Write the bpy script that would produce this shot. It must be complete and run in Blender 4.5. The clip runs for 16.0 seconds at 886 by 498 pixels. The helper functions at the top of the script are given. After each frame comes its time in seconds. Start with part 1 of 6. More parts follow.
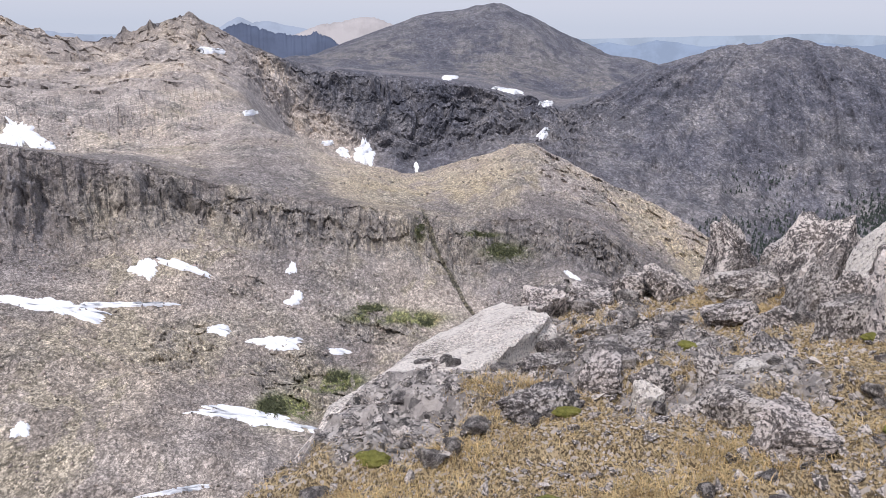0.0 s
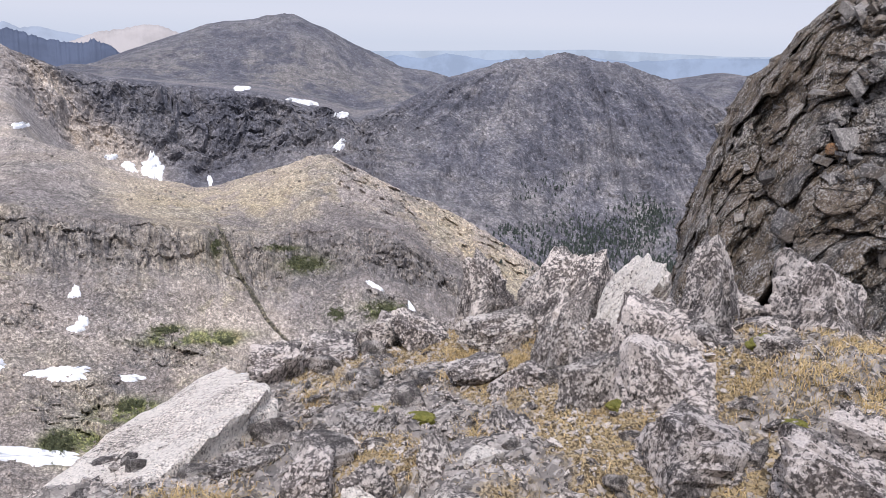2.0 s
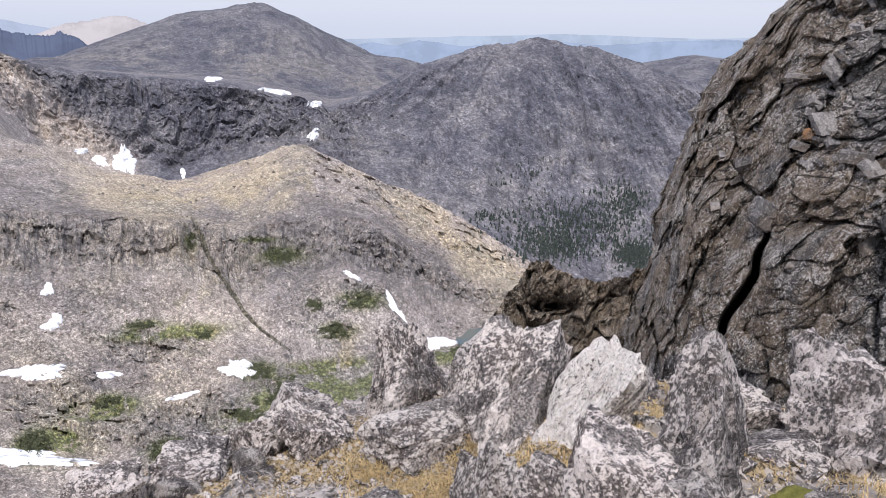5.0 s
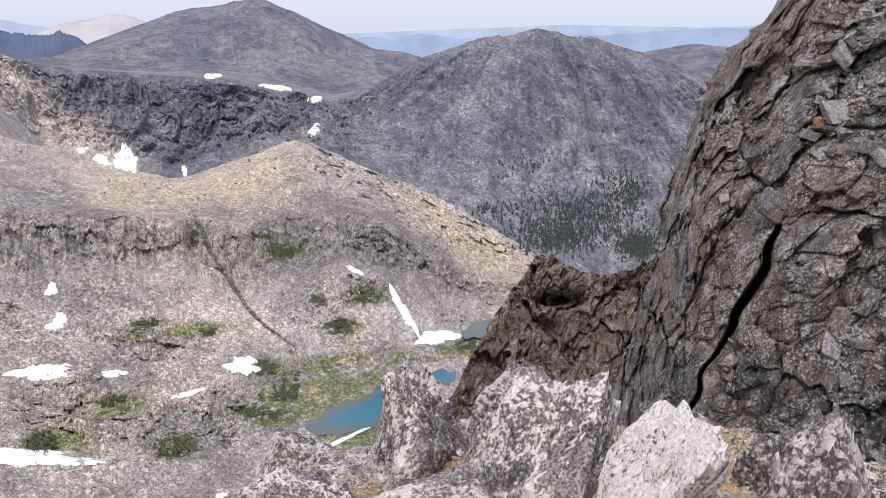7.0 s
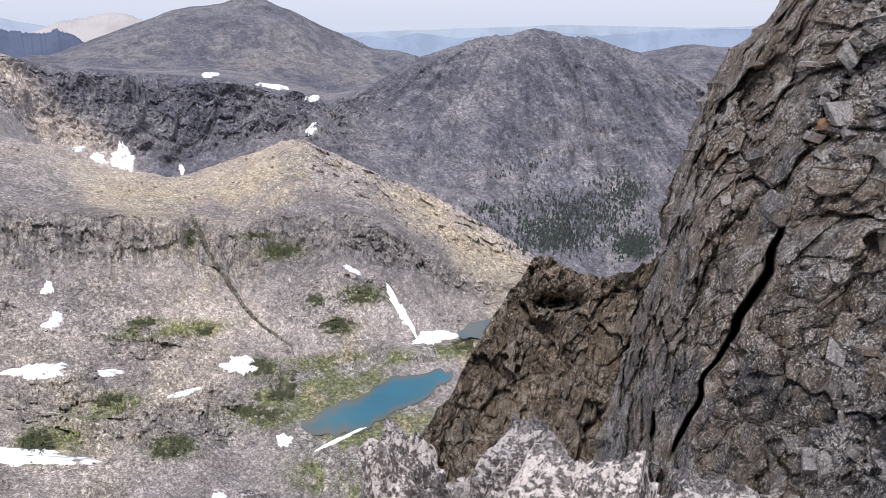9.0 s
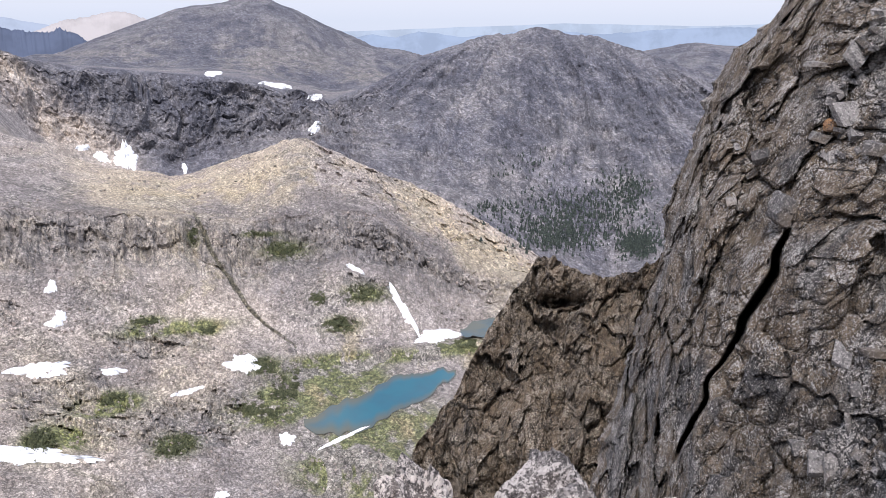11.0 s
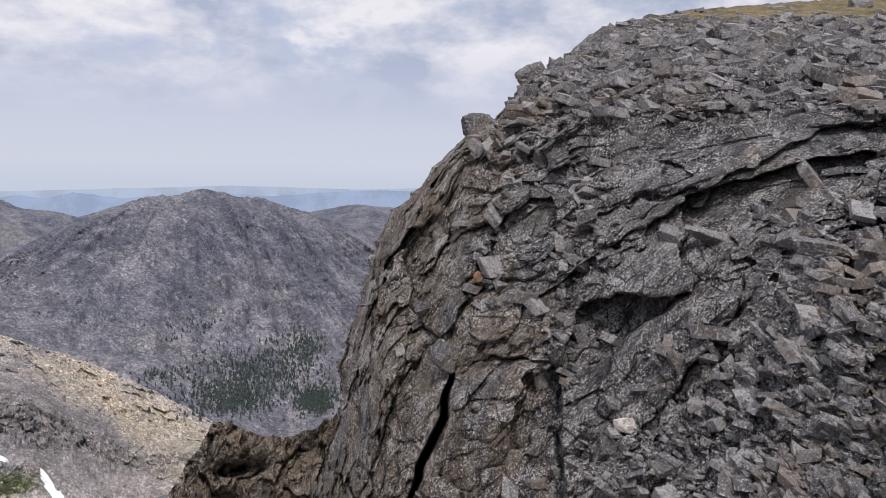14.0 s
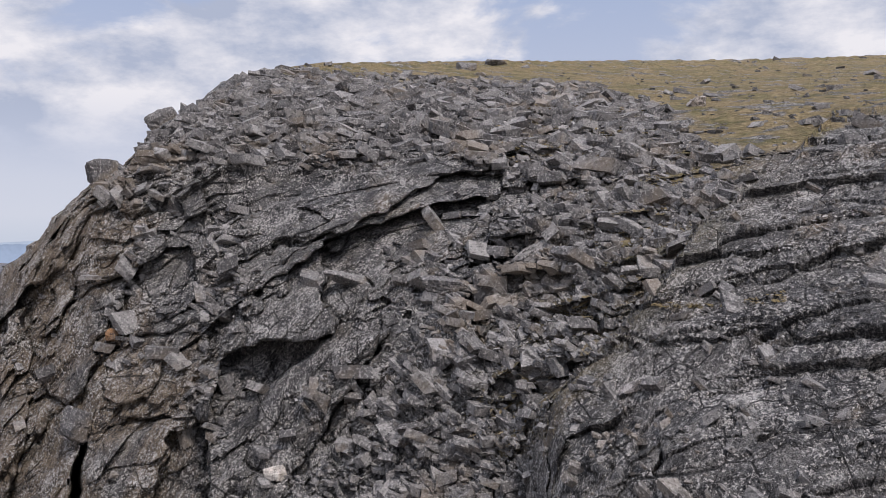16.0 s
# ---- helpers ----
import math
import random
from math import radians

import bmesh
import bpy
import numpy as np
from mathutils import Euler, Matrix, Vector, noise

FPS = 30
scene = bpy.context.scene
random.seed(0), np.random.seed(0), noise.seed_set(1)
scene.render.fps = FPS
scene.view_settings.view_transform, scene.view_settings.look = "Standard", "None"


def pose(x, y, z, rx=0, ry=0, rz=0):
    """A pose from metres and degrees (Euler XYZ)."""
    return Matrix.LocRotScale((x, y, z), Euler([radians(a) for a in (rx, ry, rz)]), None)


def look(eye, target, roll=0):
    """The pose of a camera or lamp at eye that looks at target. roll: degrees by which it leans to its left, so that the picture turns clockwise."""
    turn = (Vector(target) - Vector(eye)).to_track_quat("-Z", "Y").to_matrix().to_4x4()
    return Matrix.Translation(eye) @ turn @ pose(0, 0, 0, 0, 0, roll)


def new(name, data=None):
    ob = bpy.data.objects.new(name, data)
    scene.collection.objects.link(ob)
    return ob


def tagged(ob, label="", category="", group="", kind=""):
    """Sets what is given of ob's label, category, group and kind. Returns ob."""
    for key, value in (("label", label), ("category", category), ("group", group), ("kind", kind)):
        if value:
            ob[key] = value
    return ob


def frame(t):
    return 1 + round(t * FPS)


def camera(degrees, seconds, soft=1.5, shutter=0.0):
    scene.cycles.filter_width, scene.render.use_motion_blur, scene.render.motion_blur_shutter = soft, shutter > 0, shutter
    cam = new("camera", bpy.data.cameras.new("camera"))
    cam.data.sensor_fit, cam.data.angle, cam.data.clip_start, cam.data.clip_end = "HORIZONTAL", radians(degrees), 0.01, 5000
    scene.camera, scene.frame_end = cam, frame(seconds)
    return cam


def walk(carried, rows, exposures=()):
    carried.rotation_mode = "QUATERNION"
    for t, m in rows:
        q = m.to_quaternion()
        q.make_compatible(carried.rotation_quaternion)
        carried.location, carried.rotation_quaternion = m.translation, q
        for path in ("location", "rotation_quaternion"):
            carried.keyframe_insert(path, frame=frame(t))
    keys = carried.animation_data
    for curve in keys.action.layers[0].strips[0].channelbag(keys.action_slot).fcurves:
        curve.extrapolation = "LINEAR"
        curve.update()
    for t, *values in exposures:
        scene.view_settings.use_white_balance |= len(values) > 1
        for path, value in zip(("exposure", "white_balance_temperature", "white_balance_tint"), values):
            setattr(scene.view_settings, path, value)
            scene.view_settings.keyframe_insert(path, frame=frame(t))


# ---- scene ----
cam = camera(55.5, 16.0, soft=0.5)
PATH = [
    (0, (0.000, 0.000, 1.500), (-0.278, 9.662, -1.064), 0.79),
    (0.5, (0.099, 0.180, 1.499), (0.663, 9.873, -0.895), 1.29),
    (1, (0.201, 0.363, 1.508), (1.710, 9.973, -0.812), 1.89),
    (1.5, (0.330, 0.541, 1.521), (2.374, 10.039, -0.844), 2.00),
    (2, (0.465, 0.724, 1.532), (2.519, 10.216, -0.853), 1.90),
    (2.5, (0.574, 0.941, 1.537), (2.632, 10.432, -0.847), 1.90),
    (3, (0.679, 1.185, 1.550), (2.807, 10.661, -0.830), 1.70),
    (3.5, (0.805, 1.414, 1.569), (3.174, 10.829, -0.828), 1.50),
    (4, (0.934, 1.610, 1.590), (3.272, 11.024, -0.841), 1.50),
    (6.5, (1.140, 2.429, 1.594), (3.432, 11.805, -1.022), 0.10),
    (7, (1.179, 2.610, 1.580), (3.455, 11.994, -1.021), -0.00),
    (7.5, (1.249, 2.782, 1.582), (3.525, 12.161, -1.039), -0.00),
    (8, (1.321, 2.934, 1.586), (3.593, 12.310, -1.045), -0.00),
    (8.5, (1.347, 3.071, 1.570), (3.628, 12.455, -1.026), 0.10),
    (9, (1.337, 3.214, 1.544), (3.644, 12.589, -1.062), 0.20),
    (11.5, (1.327, 3.360, 1.610), (3.588, 12.740, -1.016), 0.20),
    (12, (1.327, 3.360, 1.610), (3.583, 12.740, -1.021), 0.30),
    (12.5, (1.327, 3.360, 1.610), (3.608, 12.735, -1.016), 0.30),
    (13, (1.327, 3.360, 1.610), (4.822, 12.495, -0.472), 1.41),
    (13.5, (1.327, 3.360, 1.610), (6.255, 11.966, 0.328), 1.60),
    (14, (1.327, 3.360, 1.610), (7.149, 11.455, 0.863), 0.78),
    (14.5, (1.327, 3.360, 1.610), (8.089, 10.707, 1.071), 0.51),
    (15, (1.327, 3.360, 1.610), (8.797, 10.003, 1.352), 0.45),
    (15.5, (1.327, 3.360, 1.610), (9.255, 9.450, 1.381), 0.03),
    (16, (1.327, 3.360, 1.610), (9.966, 8.393, 1.422), -0.66),
]
walk(cam, [(t, look(eye, target, roll)) for t, eye, target, roll in PATH], [(0, -0.23, 6320, 16), (1.5, -0.14, 6320, 16), (3, 0.0, 6320, 16), (4, -0.08, 6320, 16), (6.5, 0.06, 6320, 16), (9, 0.0, 6320, 16), (11.5, 0.13, 6340, 16), (12.5, 0.04, 6350, 16), (14, -0.24, 6350, 15), (16, -0.23, 6420, 15)])

import functools

# ---- sky, sun ----
world = bpy.data.worlds.new("world")
scene.world = world
world.use_nodes = True
scene.view_settings.exposure = 0.0


def build_world():
    nt = world.node_tree
    nt.nodes.clear()
    n, l = nt.nodes.new, nt.links.new
    out, bg = n("ShaderNodeOutputWorld"), n("ShaderNodeBackground")
    sky = n("ShaderNodeTexSky")
    sky.sky_type, sky.sun_disc = "NISHITA", False
    sky.sun_elevation, sky.sun_rotation = radians(SUN_EL), radians(SUN_AZ)
    sky.altitude, sky.air_density, sky.dust_density = 3500, 1.0, 3.0
    gain = n("ShaderNodeMix"); gain.data_type = "RGBA"; gain.blend_type = "MULTIPLY"; gain.inputs[0].default_value = 1
    gain.inputs[7].default_value = (SKY_GAIN, SKY_GAIN, SKY_GAIN, 1)
    l(sky.outputs[0], gain.inputs[6])
    co = n("ShaderNodeTexCoord")
    sep = n("ShaderNodeSeparateXYZ"); l(co.outputs["Generated"], sep.inputs[0])
    pl = n("ShaderNodeVectorMath"); pl.operation = "MULTIPLY"; l(co.outputs["Generated"], pl.inputs[0]); pl.inputs[1].default_value = (3.0, 3.0, 6.5)
    no = n("ShaderNodeTexNoise"); no.inputs["Scale"].default_value = 1.6; no.inputs["Detail"].default_value = 9; no.inputs["Roughness"].default_value = 0.56; no.inputs["Distortion"].default_value = 0.25
    l(pl.outputs[0], no.inputs["Vector"])
    mask = n("ShaderNodeMapRange"); mask.interpolation_type = "SMOOTHSTEP"
    mask.inputs[1].default_value, mask.inputs[2].default_value = 0.40, 0.51
    l(no.outputs[0], mask.inputs[0])
    up = n("ShaderNodeMapRange"); up.interpolation_type = "SMOOTHSTEP"
    up.inputs[1].default_value, up.inputs[2].default_value = 0.06, 0.17
    l(sep.outputs[2], up.inputs[0])
    cover = n("ShaderNodeMath"); cover.operation = "MULTIPLY"; l(mask.outputs[0], cover.inputs[0]); l(up.outputs[0], cover.inputs[1])
    no2 = n("ShaderNodeTexNoise"); no2.inputs["Scale"].default_value = 2.6; no2.inputs["Detail"].default_value = 8; no2.inputs["Roughness"].default_value = 0.6
    l(pl.outputs[0], no2.inputs["Vector"])
    cr = n("ShaderNodeValToRGB")
    cr.color_ramp.elements[0].position, cr.color_ramp.elements[0].color = 0.38, (0.50, 0.57, 0.71, 1)
    cr.color_ramp.elements[1].position, cr.color_ramp.elements[1].color = 0.62, (0.98, 0.98, 1.0, 1)
    l(no2.outputs[0], cr.inputs[0])
    # thin veil of high cloud close to the horizon
    veil = n("ShaderNodeValToRGB")
    veil.color_ramp.elements[0].position, veil.color_ramp.elements[0].color = 0.0, (0.66, 0.73, 0.85, 1)
    veil.color_ramp.elements[1].position, veil.color_ramp.elements[1].color = 0.3, (0.45, 0.565, 0.79, 1)
    e = veil.color_ramp.elements.new(0.06); e.color = (0.735, 0.775, 0.87, 1)
    e = veil.color_ramp.elements.new(0.025); e.color = (0.745, 0.785, 0.88, 1)
    l(sep.outputs[2], veil.inputs[0])
    base = n("ShaderNodeMix"); base.data_type = "RGBA"; base.inputs[0].default_value = 0.9
    l(gain.outputs[2], base.inputs[6]); l(veil.outputs[0], base.inputs[7])
    mix = n("ShaderNodeMix"); mix.data_type = "RGBA"
    l(cover.outputs[0], mix.inputs[0]); l(base.outputs[2], mix.inputs[6]); l(cr.outputs[0], mix.inputs[7])
    # thin overcast: the sky grows brighter towards the zenith
    zen = n("ShaderNodeMapRange"); zen.interpolation_type = "SMOOTHSTEP"
    for i, v in zip((1, 2, 3, 4), (0.33, 0.9, 1.0, 1.7)):
        zen.inputs[i].default_value = v
    l(sep.outputs[2], zen.inputs[0])
    thin = n("ShaderNodeVectorMath"); thin.operation = "SCALE"
    l(mix.outputs[2], thin.inputs[0]); l(zen.outputs[0], thin.inputs["Scale"])
    l(thin.outputs[0], bg.inputs[0]); bg.inputs[1].default_value = SKY_STRENGTH
    l(bg.outputs[0], out.inputs[0])


SUN_EL, SUN_AZ = 56, 205          # degrees; azimuth clockwise from straight ahead (+Y)
SKY_GAIN, SKY_STRENGTH = 0.09, 1.0
build_world()
sun_data = bpy.data.lights.new("sun", "SUN")
sun_data.energy, sun_data.angle, sun_data.color = 3.2, radians(9), (1.0, 0.95, 0.88)
sun = new("sun", sun_data)
sun.matrix_world = look(Vector((math.sin(radians(SUN_AZ)) * math.cos(radians(SUN_EL)), math.cos(radians(SUN_AZ)) * math.cos(radians(SUN_EL)), math.sin(radians(SUN_EL)))) * 300, (0, 0, 0))

# ---- noise on arrays ----


def _h(i, j, k, s):
    u = lambda v, m: v.astype(np.int64).astype(np.uint32) * np.uint32(m)
    x = u(i, 374761393) + u(j, 668265263) + u(k, 2147483647) + np.uint32((s * 1274126177) & 0xFFFFFFFF)
    x = (x ^ (x >> np.uint32(13))) * np.uint32(1274126177)
    x = (x ^ (x >> np.uint32(16))) * np.uint32(2246822519)
    return ((x ^ (x >> np.uint32(15))) & np.uint32(0xFFFFFF)) / float(0x1000000)


def vnoise(p, s=0):
    """Smooth value noise, -1 to 1, at the rows of p (n x 3)."""
    if len(p) > 16384:
        return np.concatenate([vnoise(p[i:i + 16384], s) for i in range(0, len(p), 16384)])
    f = np.floor(p)
    t = p - f
    t = t * t * t * (t * (t * 6 - 15) + 10)
    f = f.astype(np.int64).astype(np.uint32)
    one = np.uint32(1)
    mi, mj, mk = np.uint32(374761393), np.uint32(668265263), np.uint32(2147483647)
    I = (f[:, 0] * mi, (f[:, 0] + one) * mi)
    J = (f[:, 1] * mj, (f[:, 1] + one) * mj)
    k0 = f[:, 2] * mk + np.uint32((s * 1274126177) & 0xFFFFFFFF)
    K = (k0, k0 + mk)
    W = [(1 - t[:, a], t[:, a]) for a in range(3)]
    r = 0
    for a in (0, 1):
        for b in (0, 1):
            ij, w = I[a] + J[b], W[0][a] * W[1][b]
            for c in (0, 1):
                x = ij + K[c]
                x = (x ^ (x >> np.uint32(13))) * np.uint32(1274126177)
                x = (x ^ (x >> np.uint32(16))) * np.uint32(2246822519)
                r = r + w * W[2][c] * (((x ^ (x >> np.uint32(15))) & np.uint32(0xFFFFFF)) / float(0x1000000))
    return r * 2 - 1


def fbm(p, octaves=5, s=0, rough=0.5, ridged=False):
    r, a, tot = 0, 1.0, 0
    for o in range(octaves):
        v = vnoise(p * 2.0 ** o + o * 17.3, s + o)
        r = r + a * ((1 - 2 * np.abs(v)) if ridged else v)
        tot += a
        a *= rough
    return r / tot


def cells(p, s=0):
    """Voronoi: a random number per cell, the nearest distance and the gap to the second."""
    f = np.floor(p)
    best = np.full(len(p), 9.0); second = np.full(len(p), 9.0); val = np.zeros(len(p))
    for a in (-1, 0, 1):
        for b in (-1, 0, 1):
            for c in (-1, 0, 1):
                i, j, k = f[:, 0] + a, f[:, 1] + b, f[:, 2] + c
                q = np.stack([i + _h(i, j, k, s), j + _h(i, j, k, s + 1), k + _h(i, j, k, s + 2)], 1) - p
                d = np.sqrt((q * q).sum(1))
                near = d < best
                second = np.where(near, best, np.minimum(second, d))
                val = np.where(near, _h(i, j, k, s + 3), val)
                best = np.where(near, d, best)
    return val, best, second - best


def facets(p, s):
    """Voronoi cells that each carry a tilted plane: the height of that plane, the cell's number and the gap to the next."""
    f = np.floor(p)
    best = np.full(len(p), 9.0); second = best.copy(); val = np.zeros(len(p)); tilt = np.zeros(len(p))
    for a in (-1, 0, 1):
        for b in (-1, 0, 1):
            for c in (-1, 0, 1):
                i, j, k = f[:, 0] + a, f[:, 1] + b, f[:, 2] + c
                h0, h1, h2 = _h(i, j, k, s), _h(i, j, k, s + 1), _h(i, j, k, s + 2)
                q = np.stack([i + h0, j + h1, k + h2], 1) - p
                d = np.abs(q).max(1) * 0.6 + np.sqrt((q * q).sum(1)) * 0.4
                near = d < best
                second = np.where(near, best, np.minimum(second, d))
                w = _h(i, j, k, s + 3)
                val = np.where(near, w, val)
                tilt = np.where(near, ((h1 - 0.5) * q[:, 0] + (h2 - 0.5) * q[:, 1] + (h0 - 0.5) * q[:, 2]) * 2, tilt)
                best = np.where(near, d, best)
    return val - 0.5, tilt, second - best


def smooth(a, b, x):
    t = np.clip((x - a) / (b - a), 0, 1)
    return t * t * (3 - 2 * t)


def pchip(X, Y, q):
    """Monotone cubic through knots X, Y (both knots x n, X rising), at the fractional row numbers q: rows of X and Y."""
    h = np.diff(X, axis=0)
    d = np.diff(Y, axis=0) / h
    m = np.zeros_like(Y)
    same = d[:-1] * d[1:] > 0
    m[1:-1] = np.where(same, 2 * d[:-1] * d[1:] / np.where(same, d[:-1] + d[1:], 1), 0)
    m[0], m[-1] = d[0], d[-1]
    rx, ry = [], []
    for v in q:
        k = min(int(v), len(X) - 2)
        t = v - k
        rx.append(X[k] + h[k] * t)
        ry.append((2 * t ** 3 - 3 * t ** 2 + 1) * Y[k] + (t ** 3 - 2 * t ** 2 + t) * h[k] * m[k] + (3 * t ** 2 - 2 * t ** 3) * Y[k + 1] + (t ** 3 - t ** 2) * h[k] * m[k + 1])
    return np.array(rx), np.array(ry)


# ---- meshes ----


def grid_mesh(name, P, material, smooth_shade=True, flip=False):
    """A sheet from an array rows x columns x 3."""
    nr, nc, _ = P.shape
    me = bpy.data.meshes.new(name)
    i = np.arange(nr * nc).reshape(nr, nc)
    q = np.stack([i[:-1, :-1], i[:-1, 1:], i[1:, 1:], i[1:, :-1]], -1).reshape(-1, 4)
    if flip:
        q = q[:, ::-1]
    me.vertices.add(nr * nc)
    me.vertices.foreach_set("co", P.reshape(-1).astype(np.float32))
    me.loops.add(q.size)
    me.loops.foreach_set("vertex_index", q.reshape(-1).astype(np.int32))
    me.polygons.add(len(q))
    me.polygons.foreach_set("loop_start", np.arange(0, q.size, 4, dtype=np.int32))
    me.polygons.foreach_set("use_smooth", np.full(len(q), smooth_shade))
    me.update()
    me.validate()
    me.materials.append(material)
    return me


def raw_mesh(name, V, F, material, smooth_shade=False):
    """A mesh of triangles or quads: V n x 3, F m x k."""
    me = bpy.data.meshes.new(name)
    V, F = np.asarray(V, float), np.asarray(F)
    me.vertices.add(len(V))
    me.vertices.foreach_set("co", V.reshape(-1).astype(np.float32))
    me.loops.add(F.size)
    me.loops.foreach_set("vertex_index", F.reshape(-1).astype(np.int32))
    me.polygons.add(len(F))
    me.polygons.foreach_set("loop_start", np.arange(0, F.size, F.shape[1], dtype=np.int32))
    me.polygons.foreach_set("use_smooth", np.full(len(F), smooth_shade))
    me.update()
    me.validate()
    me.materials.append(material)
    return me


def attribute(me, name, values):
    a = me.attributes.new(name, "FLOAT", "POINT")
    a.data.foreach_set("value", np.asarray(values, np.float32).reshape(-1))


def part(name, me, parent, label=""):
    ob = new(name, me)
    ob.parent = parent
    return tagged(ob, label) if label else ob


# ---- materials ----


class Nodes:
    """Short hand for a node material."""

    def __init__(self, name, roughness=0.9):
        self.m = bpy.data.materials.new(name)
        self.m.use_nodes = True
        self.t = self.m.node_tree
        self.b = self.t.nodes["Principled BSDF"]
        self.b.inputs["Roughness"].default_value = roughness
        self.b.inputs["Specular IOR Level"].default_value = 0.25
        self.co = self.t.nodes.new("ShaderNodeTexCoord").outputs["Object"]

    def put(self, socket, v):
        if isinstance(v, (int, float)):
            socket.default_value = v
        elif isinstance(v, tuple):
            socket.default_value = (*v, 1) if len(v) == 3 and socket.type == "RGBA" else v
        else:
            self.t.links.new(v, socket)

    def scaled(self, x, y, z, rx=0, ry=0, rz=0):
        n = self.t.nodes.new("ShaderNodeMapping")
        n.inputs["Scale"].default_value = (x, y, z)
        n.inputs["Rotation"].default_value = (radians(rx), radians(ry), radians(rz))
        self.t.links.new(self.co, n.inputs[0])
        return n.outputs[0]

    def along(self, d, stretch):
        """The coordinates with their lengths along d shrunk by stretch: patterns drawn out along d."""
        a = Vector(d).normalized()
        b = a.cross(Vector((0, 0, 1))).normalized()
        out = self.t.nodes.new("ShaderNodeCombineXYZ")
        for i, v in enumerate((a / stretch, b, a.cross(b))):
            n = self.t.nodes.new("ShaderNodeVectorMath")
            n.operation = "DOT_PRODUCT"
            self.t.links.new(self.co, n.inputs[0])
            n.inputs[1].default_value = v
            self.t.links.new(n.outputs["Value"], out.inputs[i])
        return out.outputs[0]

    def pieces(self, scale, vec=None):
        """Random grey per cell and a dark gap round it, as one factor about 1."""
        n = self.t.nodes.new("ShaderNodeTexVoronoi")
        n.inputs["Scale"].default_value = scale
        self.t.links.new(vec or self.co, n.inputs["Vector"])
        sep = self.t.nodes.new("ShaderNodeSeparateColor")
        self.t.links.new(n.outputs["Color"], sep.inputs[0])
        return sep.outputs[0], n.outputs["Distance"]

    def noise(self, scale, detail=6, rough=0.6, vec=None, distortion=0.0):
        n = self.t.nodes.new("ShaderNodeTexNoise")
        n.inputs["Scale"].default_value, n.inputs["Detail"].default_value, n.inputs["Roughness"].default_value = scale, detail, rough
        n.inputs["Distortion"].default_value = distortion
        self.t.links.new(vec or self.co, n.inputs["Vector"])
        return n.outputs[0]

    def voronoi(self, scale, feature="F1", vec=None, out="Distance", randomness=1.0):
        n = self.t.nodes.new("ShaderNodeTexVoronoi")
        n.feature = feature
        n.inputs["Scale"].default_value = scale
        n.inputs["Randomness"].default_value = randomness
        self.t.links.new(vec or self.co, n.inputs["Vector"])
        return n.outputs[out]

    def range(self, v, a, b, lo=0.0, hi=1.0):
        n = self.t.nodes.new("ShaderNodeMapRange")
        n.interpolation_type = "SMOOTHSTEP"
        self.put(n.inputs[0], v)
        for i, x in zip((1, 2, 3, 4), (a, b, lo, hi)):
            self.put(n.inputs[i], x)
        return n.outputs[0]

    def math(self, op, a, b=0.0):
        n = self.t.nodes.new("ShaderNodeMath")
        n.operation = op
        self.put(n.inputs[0], a), self.put(n.inputs[1], b)
        return n.outputs[0]

    def mix(self, f, a, b, blend="MIX"):
        n = self.t.nodes.new("ShaderNodeMix")
        n.data_type, n.blend_type = "RGBA", blend
        self.put(n.inputs[0], f), self.put(n.inputs[6], a), self.put(n.inputs[7], b)
        return n.outputs[2]

    def attr(self, name):
        n = self.t.nodes.new("ShaderNodeAttribute")
        n.attribute_name = name
        return n.outputs["Fac"]

    def random(self):
        return self.t.nodes.new("ShaderNodeObjectInfo").outputs["Random"]

    def island(self):
        return self.t.nodes.new("ShaderNodeNewGeometry").outputs["Random Per Island"]

    def up(self):
        n = self.t.nodes.new("ShaderNodeSeparateXYZ")
        self.t.links.new(self.t.nodes.new("ShaderNodeNewGeometry").outputs["Normal"], n.inputs[0])
        return n.outputs[2]

    def done(self, color, height=None, strength=0.5, distance=0.02):
        self.put(self.b.inputs["Base Color"], color)
        if height is not None:
            n = self.t.nodes.new("ShaderNodeBump")
            n.inputs["Strength"].default_value, n.inputs["Distance"].default_value = strength, distance
            self.put(n.inputs["Height"], height)
            self.t.links.new(n.outputs[0], self.b.inputs["Normal"])
        return self.m


